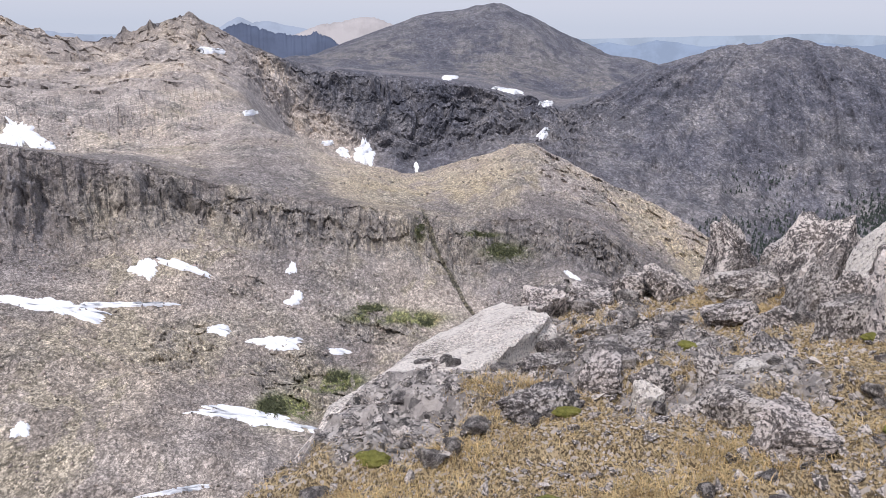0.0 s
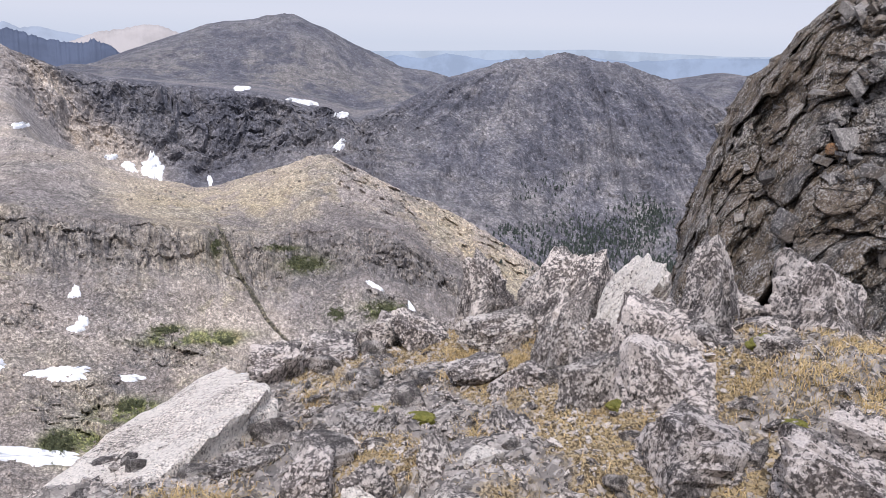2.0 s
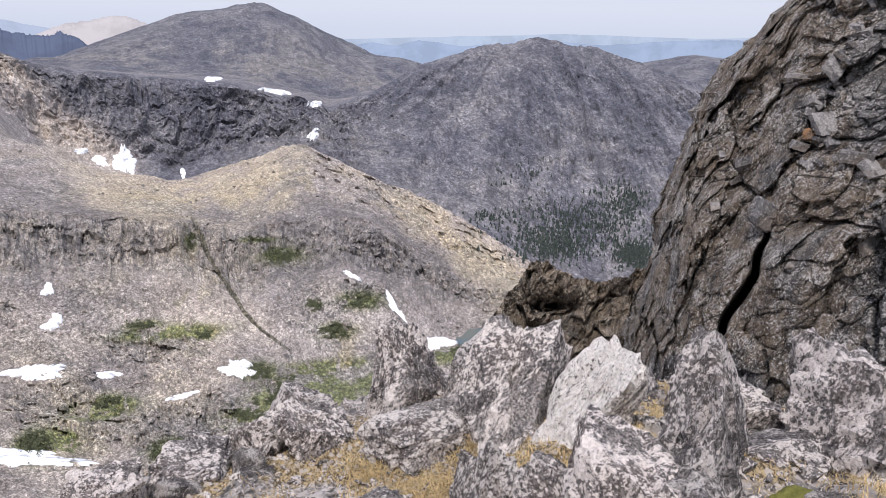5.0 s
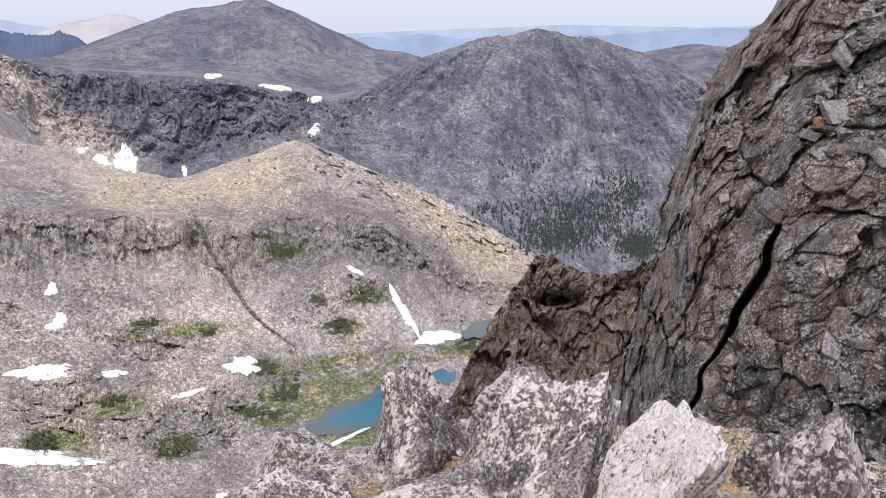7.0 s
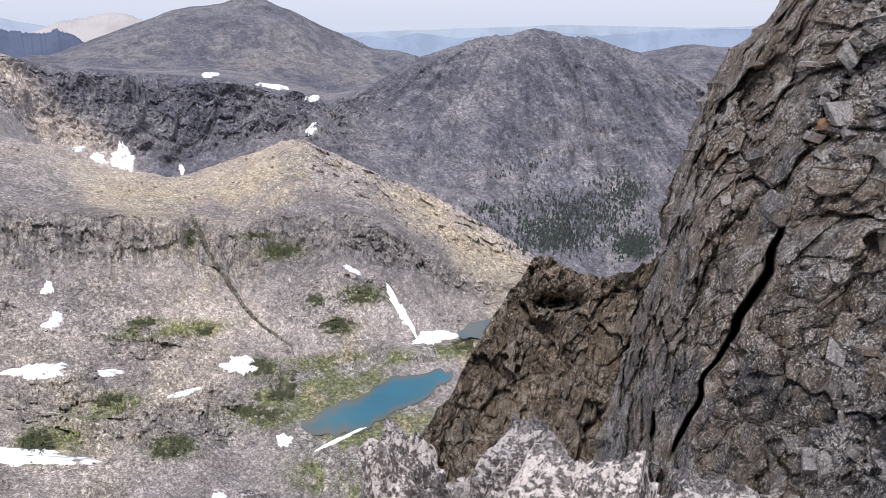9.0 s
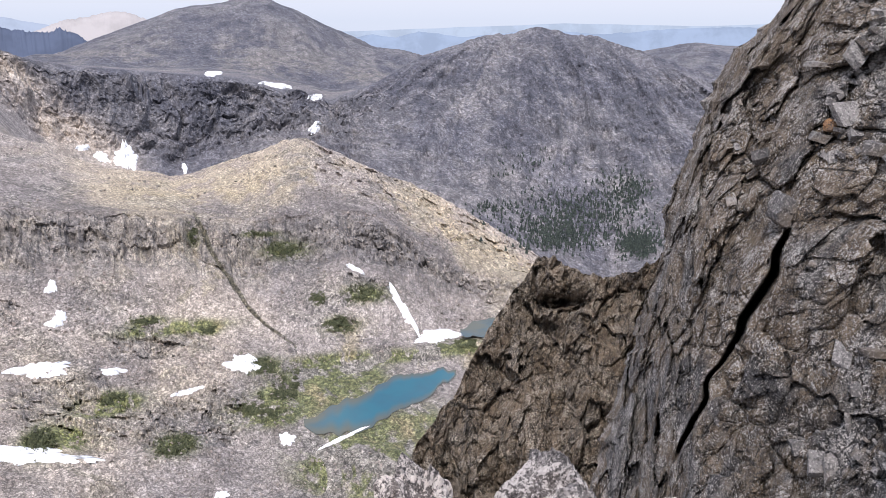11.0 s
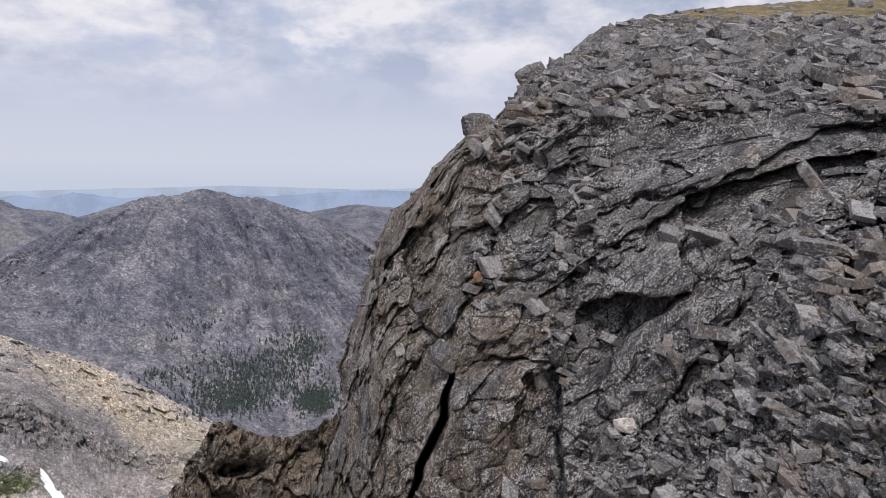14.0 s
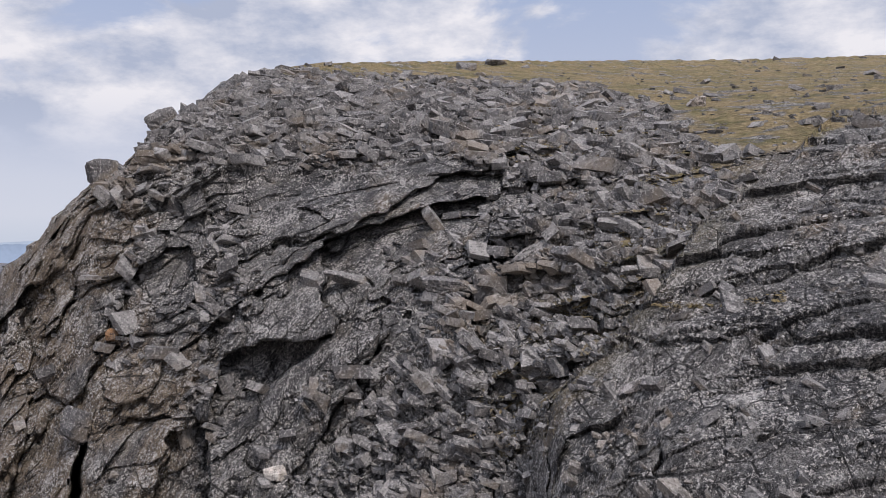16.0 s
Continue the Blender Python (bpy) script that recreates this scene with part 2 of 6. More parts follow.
def lichen_rock(name, dark, mid, pale, black=0.5, white=0.5, size=1.0, rust=0.08):
    """Grey gneiss with pale bands, pinkish white crusts and black rock tripe."""
    k = Nodes(name, 0.92)
    rnd = k.random()
    dip = k.along((0.50, -0.1, 0.86), 5.0)
    band = k.noise(7.0 / size, 6, 0.66, dip, 0.4)
    c = k.mix(k.range(band, 0.40, 0.60), dark, mid)
    grain = k.noise(95 / size, 2, 0.6)
    c = k.mix(1.0, c, k.mix(k.range(grain, 0.36, 0.64), (0.38, 0.38, 0.38), (1.62, 1.6, 1.57)), "MULTIPLY")
    # pale crust: large clumps broken into islands
    big, isle = k.noise(3.2 / size, 3, 0.55), k.noise(34 / size, 7, 0.74, k.along((0.50, -0.1, 0.86), 2.4), 0.25)
    wht = k.math("ADD", k.math("MULTIPLY", big, 1.0), k.math("MULTIPLY", isle, 1.15))
    wht = k.range(wht, 1.145 - 0.11 * white, 1.17 - 0.11 * white)
    c = k.mix(wht, c, k.mix(k.range(grain, 0.36, 0.60), tuple(x * 0.74 for x in pale), pale))
    # black crust: spots in drifts
    drift, spots = k.noise(2.1 / size, 3, 0.55, k.scaled(1, 1.2, 0.9, 20, 10, 50)), k.noise(44 / size, 7, 0.74, None, 0.15)
    blk = k.math("ADD", k.math("MULTIPLY", drift, 0.9), k.math("MULTIPLY", spots, 1.1))
    blk = k.range(blk, 1.125 - 0.12 * black, 1.145 - 0.12 * black)
    c = k.mix(k.math("MULTIPLY", blk, 0.9), c, k.mix(k.range(grain, 0.38, 0.62), (0.026, 0.024, 0.026), (0.135, 0.122, 0.122)))
    dots = k.voronoi(42 / size)
    c = k.mix(k.math("MULTIPLY", k.range(dots, 0.24, 0.18), k.range(big, 0.50, 0.54, 0.0, 0.75)), c, tuple(x * 0.92 for x in pale))
    c = k.mix(k.range(k.noise(2.0 / size, 6, 0.62, k.scaled(1.3, 1, 0.7, 0, 0, 40), 0.3), 0.52, 0.62, 0.0, rust), c, (0.26, 0.165, 0.095))
    h = k.math("ADD", k.math("MULTIPLY", k.noise(12 / size, 7, 0.68), 1.0), k.math("MULTIPLY", band, 0.8))
    pepper, salt = k.noise(60 / size, 5, 0.78, k.scaled(1, 1, 1, 40, 10, 0)), k.noise(72 / size, 5, 0.78, k.scaled(1, 1, 1, 0, 50, 20))
    c = k.mix(k.range(pepper, 0.585, 0.61, 0.0, 0.85), c, (0.045, 0.042, 0.044))
    c = k.mix(k.range(salt, 0.595, 0.62, 0.0, 0.8), c, pale)
    c = k.mix(1.0, c, k.mix(rnd, (0.80, 0.80, 0.80), (1.15, 1.13, 1.1)), "MULTIPLY")
    return k.done(c, h, 0.9, 0.05 * size)


M_PALE = lichen_rock("pale_granite", (0.42, 0.39, 0.365), (0.54, 0.50, 0.47), (0.68, 0.64, 0.60), -0.35, 1.0)
M_WHITE = lichen_rock("white_lichen_rock", (0.105, 0.096, 0.096), (0.22, 0.203, 0.197), (0.66, 0.60, 0.57), 0.45, 0.95)
M_DARK = lichen_rock("dark_lichen_rock", (0.085, 0.078, 0.079), (0.21, 0.196, 0.192), (0.62, 0.57, 0.54), 0.55, 0.60)
M_GREY = lichen_rock("grey_rock", (0.12, 0.111, 0.109), (0.26, 0.24, 0.23), (0.56, 0.52, 0.49), 0.45, 0.45)


def cliff_material(name, dark, mid, pale, brown):
    """Jointed grey gneiss: veins and fine partings, white and black specks of lichen, rusty and brown stains."""
    k = Nodes(name, 0.9)
    dip = k.along((0.50, -0.1, 0.86), 2.0)
    tone, band = k.noise(0.22, 4, 0.6), k.noise(2.2, 7, 0.68, dip, 0.5)
    c = k.mix(k.range(band, 0.38, 0.62), dark, mid)
    c = k.mix(1.0, c, k.mix(k.range(tone, 0.38, 0.62), (0.74, 0.75, 0.78), (1.22, 1.2, 1.16)), "MULTIPLY")
    stain = k.range(k.math("ADD", k.noise(0.5, 6, 0.65, dip, 0.3), k.math("MULTIPLY", k.attr("brown"), 0.22)), 0.56, 0.72, 0.0, brown)
    c = k.mix(stain, c, k.mix(k.range(band, 0.4, 0.6), (0.125, 0.094, 0.066), (0.235, 0.185, 0.135)))
    # salt and pepper of the lichen, in drifts
    drift, fine, grit = k.noise(0.8, 5, 0.65), k.noise(11, 5, 0.75), k.noise(34, 2, 0.6)
    c = k.mix(k.range(k.math("ADD", k.math("MULTIPLY", drift, 0.5), fine), 0.785, 0.81, 0.0, 0.95), c, pale)
    c = k.mix(k.range(k.math("ADD", k.math("MULTIPLY", k.noise(1.1, 4, 0.6, k.scaled(1, 1.3, 0.8, 30, 0, 40)), 0.5), k.noise(13, 5, 0.75, k.scaled(1, 1, 1, 10, 50, 0))), 0.80, 0.84, 0.0, 0.85), c, (0.035, 0.034, 0.036))
    c = k.mix(1.0, c, k.mix(k.range(grit, 0.36, 0.64), (0.5, 0.5, 0.5), (1.55, 1.54, 1.52)), "MULTIPLY")
    # thin partings along the slabs and short joints across them
    fol = k.noise(1.5, 6, 0.62, dip, 0.7)
    lines = k.math("MULTIPLY", k.range(k.math("ABSOLUTE", k.math("SUBTRACT", fol, 0.48)), 0.010, 0.002), k.range(drift, 0.42, 0.54))
    seam = k.range(k.math("ABSOLUTE", k.math("SUBTRACT", fol, 0.57)), 0.008, 0.002, 0.0, 0.6)
    edge = k.voronoi(0.75, "DISTANCE_TO_EDGE", k.along((0.50, -0.1, 0.86), 1.9))
    joint = k.math("MULTIPLY", k.range(edge, 0.016, 0.004), k.range(fine, 0.42, 0.56, 0.2, 1.0))
    cut = k.math("MAXIMUM", lines, joint)
    c = k.mix(seam, c, pale)
    c = k.mix(k.math("MULTIPLY", cut, 0.9), c, (0.022, 0.021, 0.022))
    t = k.math("MULTIPLY", k.math("MULTIPLY", k.attr("turf"), k.range(k.up(), 0.30, 0.55)), k.range(k.noise(0.3, 6, 0.7), 0.40, 0.46))
    c = k.mix(t, c, k.mix(k.range(k.noise(0.35, 4, 0.6), 0.45, 0.60), k.mix(k.range(k.noise(3, 5, 0.75), 0.38, 0.62), (0.15, 0.112, 0.052), (0.36, 0.275, 0.15)), k.mix(k.range(k.noise(2.2, 5, 0.75), 0.38, 0.62), (0.10, 0.088, 0.036), (0.24, 0.195, 0.09))))
    h = k.math("ADD", k.math("ADD", k.noise(4, 8, 0.7), k.math("MULTIPLY", fine, 0.4)), k.math("SUBTRACT", band, cut))
    return k.done(c, h, 1.0, 0.22)


M_CLIFF = cliff_material("cliff_rock", (0.078, 0.076, 0.078), (0.168, 0.161, 0.157), (0.50, 0.475, 0.455), 0.85)


def rubble_material(name, each):
    """Loose slabs of the same rock: each a little lighter or darker, with salt and pepper lichen."""
    k = Nodes(name, 0.92)
    c = k.mix(k.random() if each else k.island(), (0.105, 0.10, 0.10), (0.32, 0.303, 0.29))
    fine = k.noise(12, 5, 0.75)
    c = k.mix(k.range(k.noise(2.5, 6, 0.7, None, 0.6), 0.50, 0.60, 0.0, 0.7), c, (0.075, 0.072, 0.073))
    c = k.mix(k.range(fine, 0.55, 0.58, 0.0, 0.85), c, (0.48, 0.45, 0.43))
    c = k.mix(k.range(k.noise(14, 5, 0.75, k.scaled(1, 1, 1, 20, 40, 0)), 0.56, 0.60, 0.0, 0.85), c, (0.035, 0.034, 0.036))
    c = k.mix(k.range(k.noise(0.35, 4, 0.6), 0.52, 0.66, 0.0, 0.5), c, (0.24, 0.185, 0.13))
    return k.done(c, k.math("ADD", k.noise(5, 8, 0.7), k.math("MULTIPLY", fine, 0.4)), 0.9, 0.12)


M_RUBBLE, M_BLOCK = rubble_material("rubble_slabs", False), rubble_material("cliff_block_rock", True)


def terrain_material():
    k = Nodes("mountain_ground", 0.95)
    k.co = k.scaled(1.0, 0.6, 0.9)
    tone, veg, steep, blocky, band, rib = (k.attr(a) for a in ("tone", "veg", "steep", "blocky", "band", "rib"))
    n1, n2, n3 = k.noise(0.006, 6, 0.6), k.noise(0.03, 6, 0.62, None, 0.4), k.noise(0.4, 4, 0.65)
    mid, fine = k.noise(0.11, 4, 0.62), k.noise(0.7, 3, 0.6)
    # far rock: grey, with the blue cast of distance haze put into it
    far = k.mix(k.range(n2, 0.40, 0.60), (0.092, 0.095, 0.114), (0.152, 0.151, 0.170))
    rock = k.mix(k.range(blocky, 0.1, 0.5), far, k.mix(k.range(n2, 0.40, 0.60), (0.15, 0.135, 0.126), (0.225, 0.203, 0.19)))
    wall = k.math("MULTIPLY", steep, k.range(blocky, 0.0, 1.0, 1.0, 0.45))
    tan = k.mix(k.range(n2, 0.40, 0.60), (0.345, 0.303, 0.264), (0.475, 0.421, 0.367))
    # tone also carries sunlight on the hill and left ridge, painted as tan
    c = k.mix(tone, rock, tan)
    # pale chutes of scree between dark broken ribs on the steep faces
    edge = k.math("ADD", rib, k.math("MULTIPLY", k.math("SUBTRACT", mid, 0.5), 0.8))
    c = k.mix(k.math("MULTIPLY", steep, k.range(edge, 0.34, 0.27, 0.0, 0.55)), c, (0.19, 0.184, 0.192))
    c = k.mix(k.math("MULTIPLY", wall, k.range(edge, 0.58, 0.66, 0.0, 0.5)), c, (0.07, 0.072, 0.086))
    crag = k.math("ADD", k.math("MULTIPLY", k.noise(0.022, 5, 0.65, None, 0.5), 0.5), k.math("MULTIPLY", k.noise(0.14, 6, 0.75, None, 0.4), 0.5))
    c = k.mix(k.math("MULTIPLY", wall, k.range(crag, 0.525, 0.55, 0.0, 0.75)), c, (0.078, 0.08, 0.094))
    c = k.mix(k.math("MULTIPLY", steep, k.range(crag, 0.455, 0.43, 0.0, 0.7)), c, (0.235, 0.23, 0.24))
    # the band of jointed bedrock of the headwall
    slabs = k.noise(0.10, 5, 0.65, None, 1.0)
    joints = k.math("MAXIMUM", k.range(k.math("ABSOLUTE", k.math("SUBTRACT", slabs, 0.5)), 0.022, 0.006), k.range(k.noise(0.32, 4, 0.66, None, 0.5), 0.555, 0.585))
    br = k.mix(joints, k.mix(k.range(mid, 0.44, 0.56), (0.22, 0.20, 0.182), (0.38, 0.345, 0.30)), (0.105, 0.097, 0.09))
    c = k.mix(k.range(k.math("MULTIPLY", band, k.range(n1, 0.3, 0.6, 0.6, 1.3)), 0.35, 0.6, 0.0, 0.9), c, k.mix(tone, k.mix(0.4, br, (0.12, 0.12, 0.13)), br))
    turf = k.mix(k.range(n3, 0.40, 0.60), (0.20, 0.172, 0.11), (0.37, 0.315, 0.21))
    c = k.mix(k.math("MULTIPLY", k.range(k.math("ADD", k.math("MULTIPLY", n2, 0.7), k.math("MULTIPLY", n1, 0.6)), 0.60, 0.70, 0.0, 0.75), veg), c, turf)
    meadow = k.math("MULTIPLY", k.attr("green"), k.range(k.noise(0.06, 6, 0.65), 0.36, 0.48))
    c = k.mix(k.math("MULTIPLY", meadow, 0.9), c, k.mix(k.range(n2, 0.56, 0.70), k.mix(k.range(n3, 0.42, 0.58), (0.075, 0.092, 0.033), (0.18, 0.19, 0.075)), k.mix(k.range(n3, 0.42, 0.58), (0.17, 0.145, 0.075), (0.33, 0.275, 0.15))))
    c = k.mix(k.range(k.math("ADD", k.attr("gully"), k.math("SUBTRACT", mid, 0.5)), 0.30, 0.55, 0.0, 0.85), c, k.mix(k.range(n3, 0.45, 0.6), (0.05, 0.05, 0.04), (0.14, 0.13, 0.09)))
    # outcrops of bedrock on the valley floor
    out = k.math("MULTIPLY", blocky, k.range(k.noise(0.022, 7, 0.62, None, 0.8), 0.53, 0.56))
    c = k.mix(k.math("MULTIPLY", out, 0.85), c, k.mix(k.range(n1, 0.42, 0.58), br, k.mix(0.35, br, (0.34, 0.30, 0.20))))
    # loose stones too small to build, coarser on the far faces
    far_side = k.math("SUBTRACT", 1.0, blocky)
    for scale, where, lo, hi in ((0.40, blocky, 0.84, 1.20), (1.35, blocky, 0.62, 1.45), (0.16, far_side, 0.88, 1.14), (0.42, far_side, 0.76, 1.27)):
        grey, gap = k.pieces(scale)
        f = k.math("MULTIPLY", k.range(grey, 0.10, 0.95, lo, hi), k.range(gap, 0.35, 0.62, 1.06, 0.80))
        f = k.math("ADD", 1.0, k.math("MULTIPLY", k.math("SUBTRACT", f, 1.0), where))
        v = k.t.nodes.new("ShaderNodeVectorMath"); v.operation = "SCALE"
        k.put(v.inputs[0], c), k.put(v.inputs["Scale"], f)
        c = v.outputs[0]
    c = k.mix(1.0, c, k.mix(k.range(n1, 0.40, 0.60), (0.92, 0.92, 0.96), (1.30, 1.26, 1.20)), "MULTIPLY")
    h = k.math("ADD", k.noise(0.10, 8, 0.68), k.math("MULTIPLY", fine, 0.35))
    return k.done(c, h, 0.6, 2.0)


M_GROUND = terrain_material()


def simple(name, a, b, scale, rough=0.9, bump=0.3, dist=0.02, per_island=False):
    k = Nodes(name, rough)
    n = k.noise(scale, 6, 0.65)
    c = k.mix(k.range(n, 0.3, 0.7), a, b)
    if per_island:
        c = k.mix(1.0, c, k.mix(k.island(), (0.6, 0.62, 0.6), (1.35, 1.25, 1.2)), "MULTIPLY")
    return k.done(c, k.noise(scale * 3, 6, 0.7), bump, dist)


M_SNOW = simple("old_snow", (0.72, 0.74, 0.78), (0.86, 0.87, 0.89), 0.15, 0.6, 0.4, 0.6)
M_SHRUB = simple("willow_leaves", (0.058, 0.070, 0.038), (0.115, 0.130, 0.072), 0.4, 0.8, 0.3, 0.3, True)
# spruce green made lighter and bluer: distance haze put into the colour
M_SPRUCE = simple("hazy_spruce_needles", (0.034, 0.048, 0.046), (0.058, 0.076, 0.066), 0.1, 0.85, 0.3, 0.5, True)
M_BOULDER = simple("talus_boulders", (0.17, 0.153, 0.143), (0.34, 0.308, 0.284), 0.3, 0.92, 0.5, 0.4, True)
M_GRASS = simple("dry_alpine_grass", (0.27, 0.195, 0.095), (0.58, 0.46, 0.25), 7, 0.8, 0.2, 0.01, True)
M_MOSS = simple("green_moss", (0.13, 0.135, 0.03), (0.26, 0.25, 0.065), 40, 0.95, 0.9, 0.02)
M_TURF = simple("dry_tundra_turf", (0.14, 0.11, 0.055), (0.26, 0.20, 0.11), 1.2, 0.95, 0.3, 0.05)


def water_material():
    k = Nodes("tarn_water", 0.08)
    k.b.inputs["Specular IOR Level"].default_value = 0.5
    deep = k.attr("deep")
    c = k.mix(k.range(deep, 0.02, 0.5), (0.075, 0.082, 0.062), (0.008, 0.098, 0.140))
    c = k.mix(k.range(k.noise(0.05, 4, 0.5), 0.4, 0.7, 0.0, 0.5), c, (0.012, 0.07, 0.11))
    return k.done(c, k.noise(0.6, 3, 0.6), 0.12, 0.15)


M_WATER = water_material()


# far hills with distance haze put into their base colour and a glow
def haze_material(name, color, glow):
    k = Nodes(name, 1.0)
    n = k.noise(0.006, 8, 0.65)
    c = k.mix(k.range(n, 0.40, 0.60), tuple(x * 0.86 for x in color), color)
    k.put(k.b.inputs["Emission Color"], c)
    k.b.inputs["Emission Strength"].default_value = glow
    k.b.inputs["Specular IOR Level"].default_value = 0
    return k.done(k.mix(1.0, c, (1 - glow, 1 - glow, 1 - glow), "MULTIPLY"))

# ---- the landscape: one sheet round the viewpoint ----
EYE = np.array((1.33, 3.36, 1.61))
TH = np.array((-60, -36, -30, -26, -22, -20, -18, -15, -12, -10, -8, -4, 0, 4, 6, 9, 12, 14, 16, 20, 25, 30, 36, 60), float)
# each line of the land from near to far: angle below or above eye level, and distance, at the bearings TH
LINES = {
    "foot": ([-52] * 24, [75] * 24),
    "apron": ([-33, -31, -31, -31, -31.5, -32, -32, -32.5, -33, -33, -33, -33.5, -33.5, -33.5, -33, -33, -33, -33, -33, -33, -33, -33, -33, -33],
              [330, 335, 335, 335, 335, 335, 335, 335, 340, 340, 340, 345, 345, 350, 355, 355, 355, 355, 350, 340, 330, 320, 310, 300]),
    "shore": ([-24, -22, -22.5, -23.5, -24.5, -25, -25.3, -25.7, -26.2, -26.5, -26.8, -27.3, -27.7, -27.9, -27.9, -27.8, -27.6, -27.5, -27.5, -27.5, -27.5, -27.5, -27.5, -27.5],
              [430, 440, 440, 440, 440, 440, 442, 445, 450, 452, 455, 460, 465, 463, 463, 465, 468, 470, 468, 465, 460, 455, 450, 450]),
    "far_shore": ([-18, -17.5, -17.6, -18.2, -19.0, -19.4, -19.7, -20.2, -20.6, -21, -21.3, -22, -22.8, -23.2, -23.2, -23.0, -22.9, -22.9, -22.6, -22, -22, -22, -22, -22],
                  [520, 530, 530, 535, 540, 545, 545, 550, 555, 560, 560, 565, 570, 572, 573, 575, 577, 578, 580, 585, 590, 600, 610, 620]),
    "scree_top": ([-13.5, -14, -14.4, -15.2, -14.8, -14.4, -14.8, -15.6, -15.8, -15.9, -16.1, -16.5, -18.3, -17.6, -16.6, -16.8, -18.6, -19.6, -19.9, -19.5, -20, -20, -20, -20],
                  [600, 610, 615, 620, 625, 625, 630, 635, 645, 650, 655, 665, 660, 670, 680, 685, 672, 665, 662, 670, 680, 690, 690, 690]),
    "cliff_top": ([-7, -7.2, -7.4, -8.4, -9.0, -9.7, -10.2, -11.0, -11.6, -11.9, -12.1, -12.7, -13.3, -12.8, -12.5, -13.0, -14.8, -16.0, -16.9, -17.6, -18.5, -18.5, -18.5, -18.5],
                  [690, 690, 690, 695, 700, 705, 710, 720, 730, 735, 740, 755, 765, 775, 780, 780, 765, 750, 740, 735, 740, 745, 745, 745]),
    "hill_crest": ([-6.5, -7.0, -7.4, -7.8, -7.7, -7.5, -7.2, -6.5, -7.4, -8.45, -9.2, -9.85, -8.9, -7.62, -8.5, -9.85, -11.15, -12.0, -13.05, -15.5, -18, -18, -18, -18],
                   [900, 900, 900, 920, 980, 1020, 1060, 1100, 1080, 1060, 1050, 1030, 1000, 980, 970, 950, 930, 915, 900, 880, 870, 870, 870, 870]),
    "back_slope": ([-5, -4.5, -4.6, -4.8, -4.5, -4.3, -4.2, -4.9, -9.5, -12, -13, -14, -13.5, -13, -13, -14.5, -16.5, -17.5, -18.5, -20, -20.5, -20, -20, -20],
                   [1150, 1150, 1150, 1180, 1250, 1300, 1350, 1400, 1300, 1250, 1250, 1240, 1220, 1200, 1190, 1150, 1120, 1100, 1080, 1060, 1050, 1050, 1050, 1050]),
    "wall_foot": ([-3, -2.6, -2.8, -3.2, -3.1, -2.6, -2.6, -3.6, -7.2, -7.9, -8.3, -9.2, -8.4, -7.6, -8.2, -9.9, -11.4, -12.3, -13.2, -15.6, -16.8, -15.8, -14, -14],
                  [1500, 1500, 1500, 1550, 1600, 1650, 1700, 1720, 1760, 1780, 1790, 1790, 1760, 1700, 1600, 1450, 1380, 1350, 1330, 1300, 1290, 1300, 1310, 1320]),
    "rim": ([0.8, 0.8, 0.8, -1.15, -1.25, -0.3, 0.25, -1.2, -2.4, -2.8, -2.95, -3.4, -3.7, -4.75, -5.35, -4.15, -2.35, -1.7, -1.15, -0.45, -1.45, -3.1, -5.5, -8],
            [1800, 1800, 1800, 1850, 1900, 1900, 1920, 1960, 2000, 2020, 2030, 2040, 2050, 2060, 2080, 2120, 2150, 2170, 2180, 2200, 2180, 2150, 2100, 2050]),
    "bench": ([-3, -3, -3, -4, -4, -3.5, -3.5, -3.2, -2.35, -2.65, -2.75, -3.0, -3.2, -4.0, -4.6, -4.3, -4.2, -4.6, -5, -5, -5, -6, -7, -9],
              [2400, 2400, 2400, 2400, 2450, 2450, 2450, 2500, 2500, 2520, 2530, 2540, 2550, 2560, 2580, 2600, 2650, 2650, 2650, 2650, 2650, 2650, 2650, 2650]),
    "summit": ([-5, -5, -5, -5, -4.5, -4.2, -4, -3.6, -2.75, -1.95, -1.1, 0.3, 1.15, 0.45, -0.5, -1.75, -2.3, -2.9, -3.6, -4, -2.3, -1.42, -1.9, -3],
               [3500, 3500, 3500, 3500, 3500, 3500, 3500, 3500, 3500, 3500, 3550, 3600, 3650, 3650, 3650, 3700, 3700, 3750, 3800, 3900, 4000, 4000, 4000, 4000]),
    "plain": ([-5.5] * 24, [4700] * 24),
}

# knobs of bedrock on the valley floor: bearing, angle, half widths
KNOBS = [(-6.2, -20.4, 4.2, 1.3), (-4.2, -26.0, 4.2, 2.0), (-12.0, -24.6, 3.4, 1.5), (8.6, -17.8, 2.4, 1.0), (9.6, -15.3, 2.0, 1.3), (-20.5, -20.8, 2.4, 1.6), (-12.5, -23.0, 3.0, 1.0), (6.2, -20.4, 1.6, 0.8)]
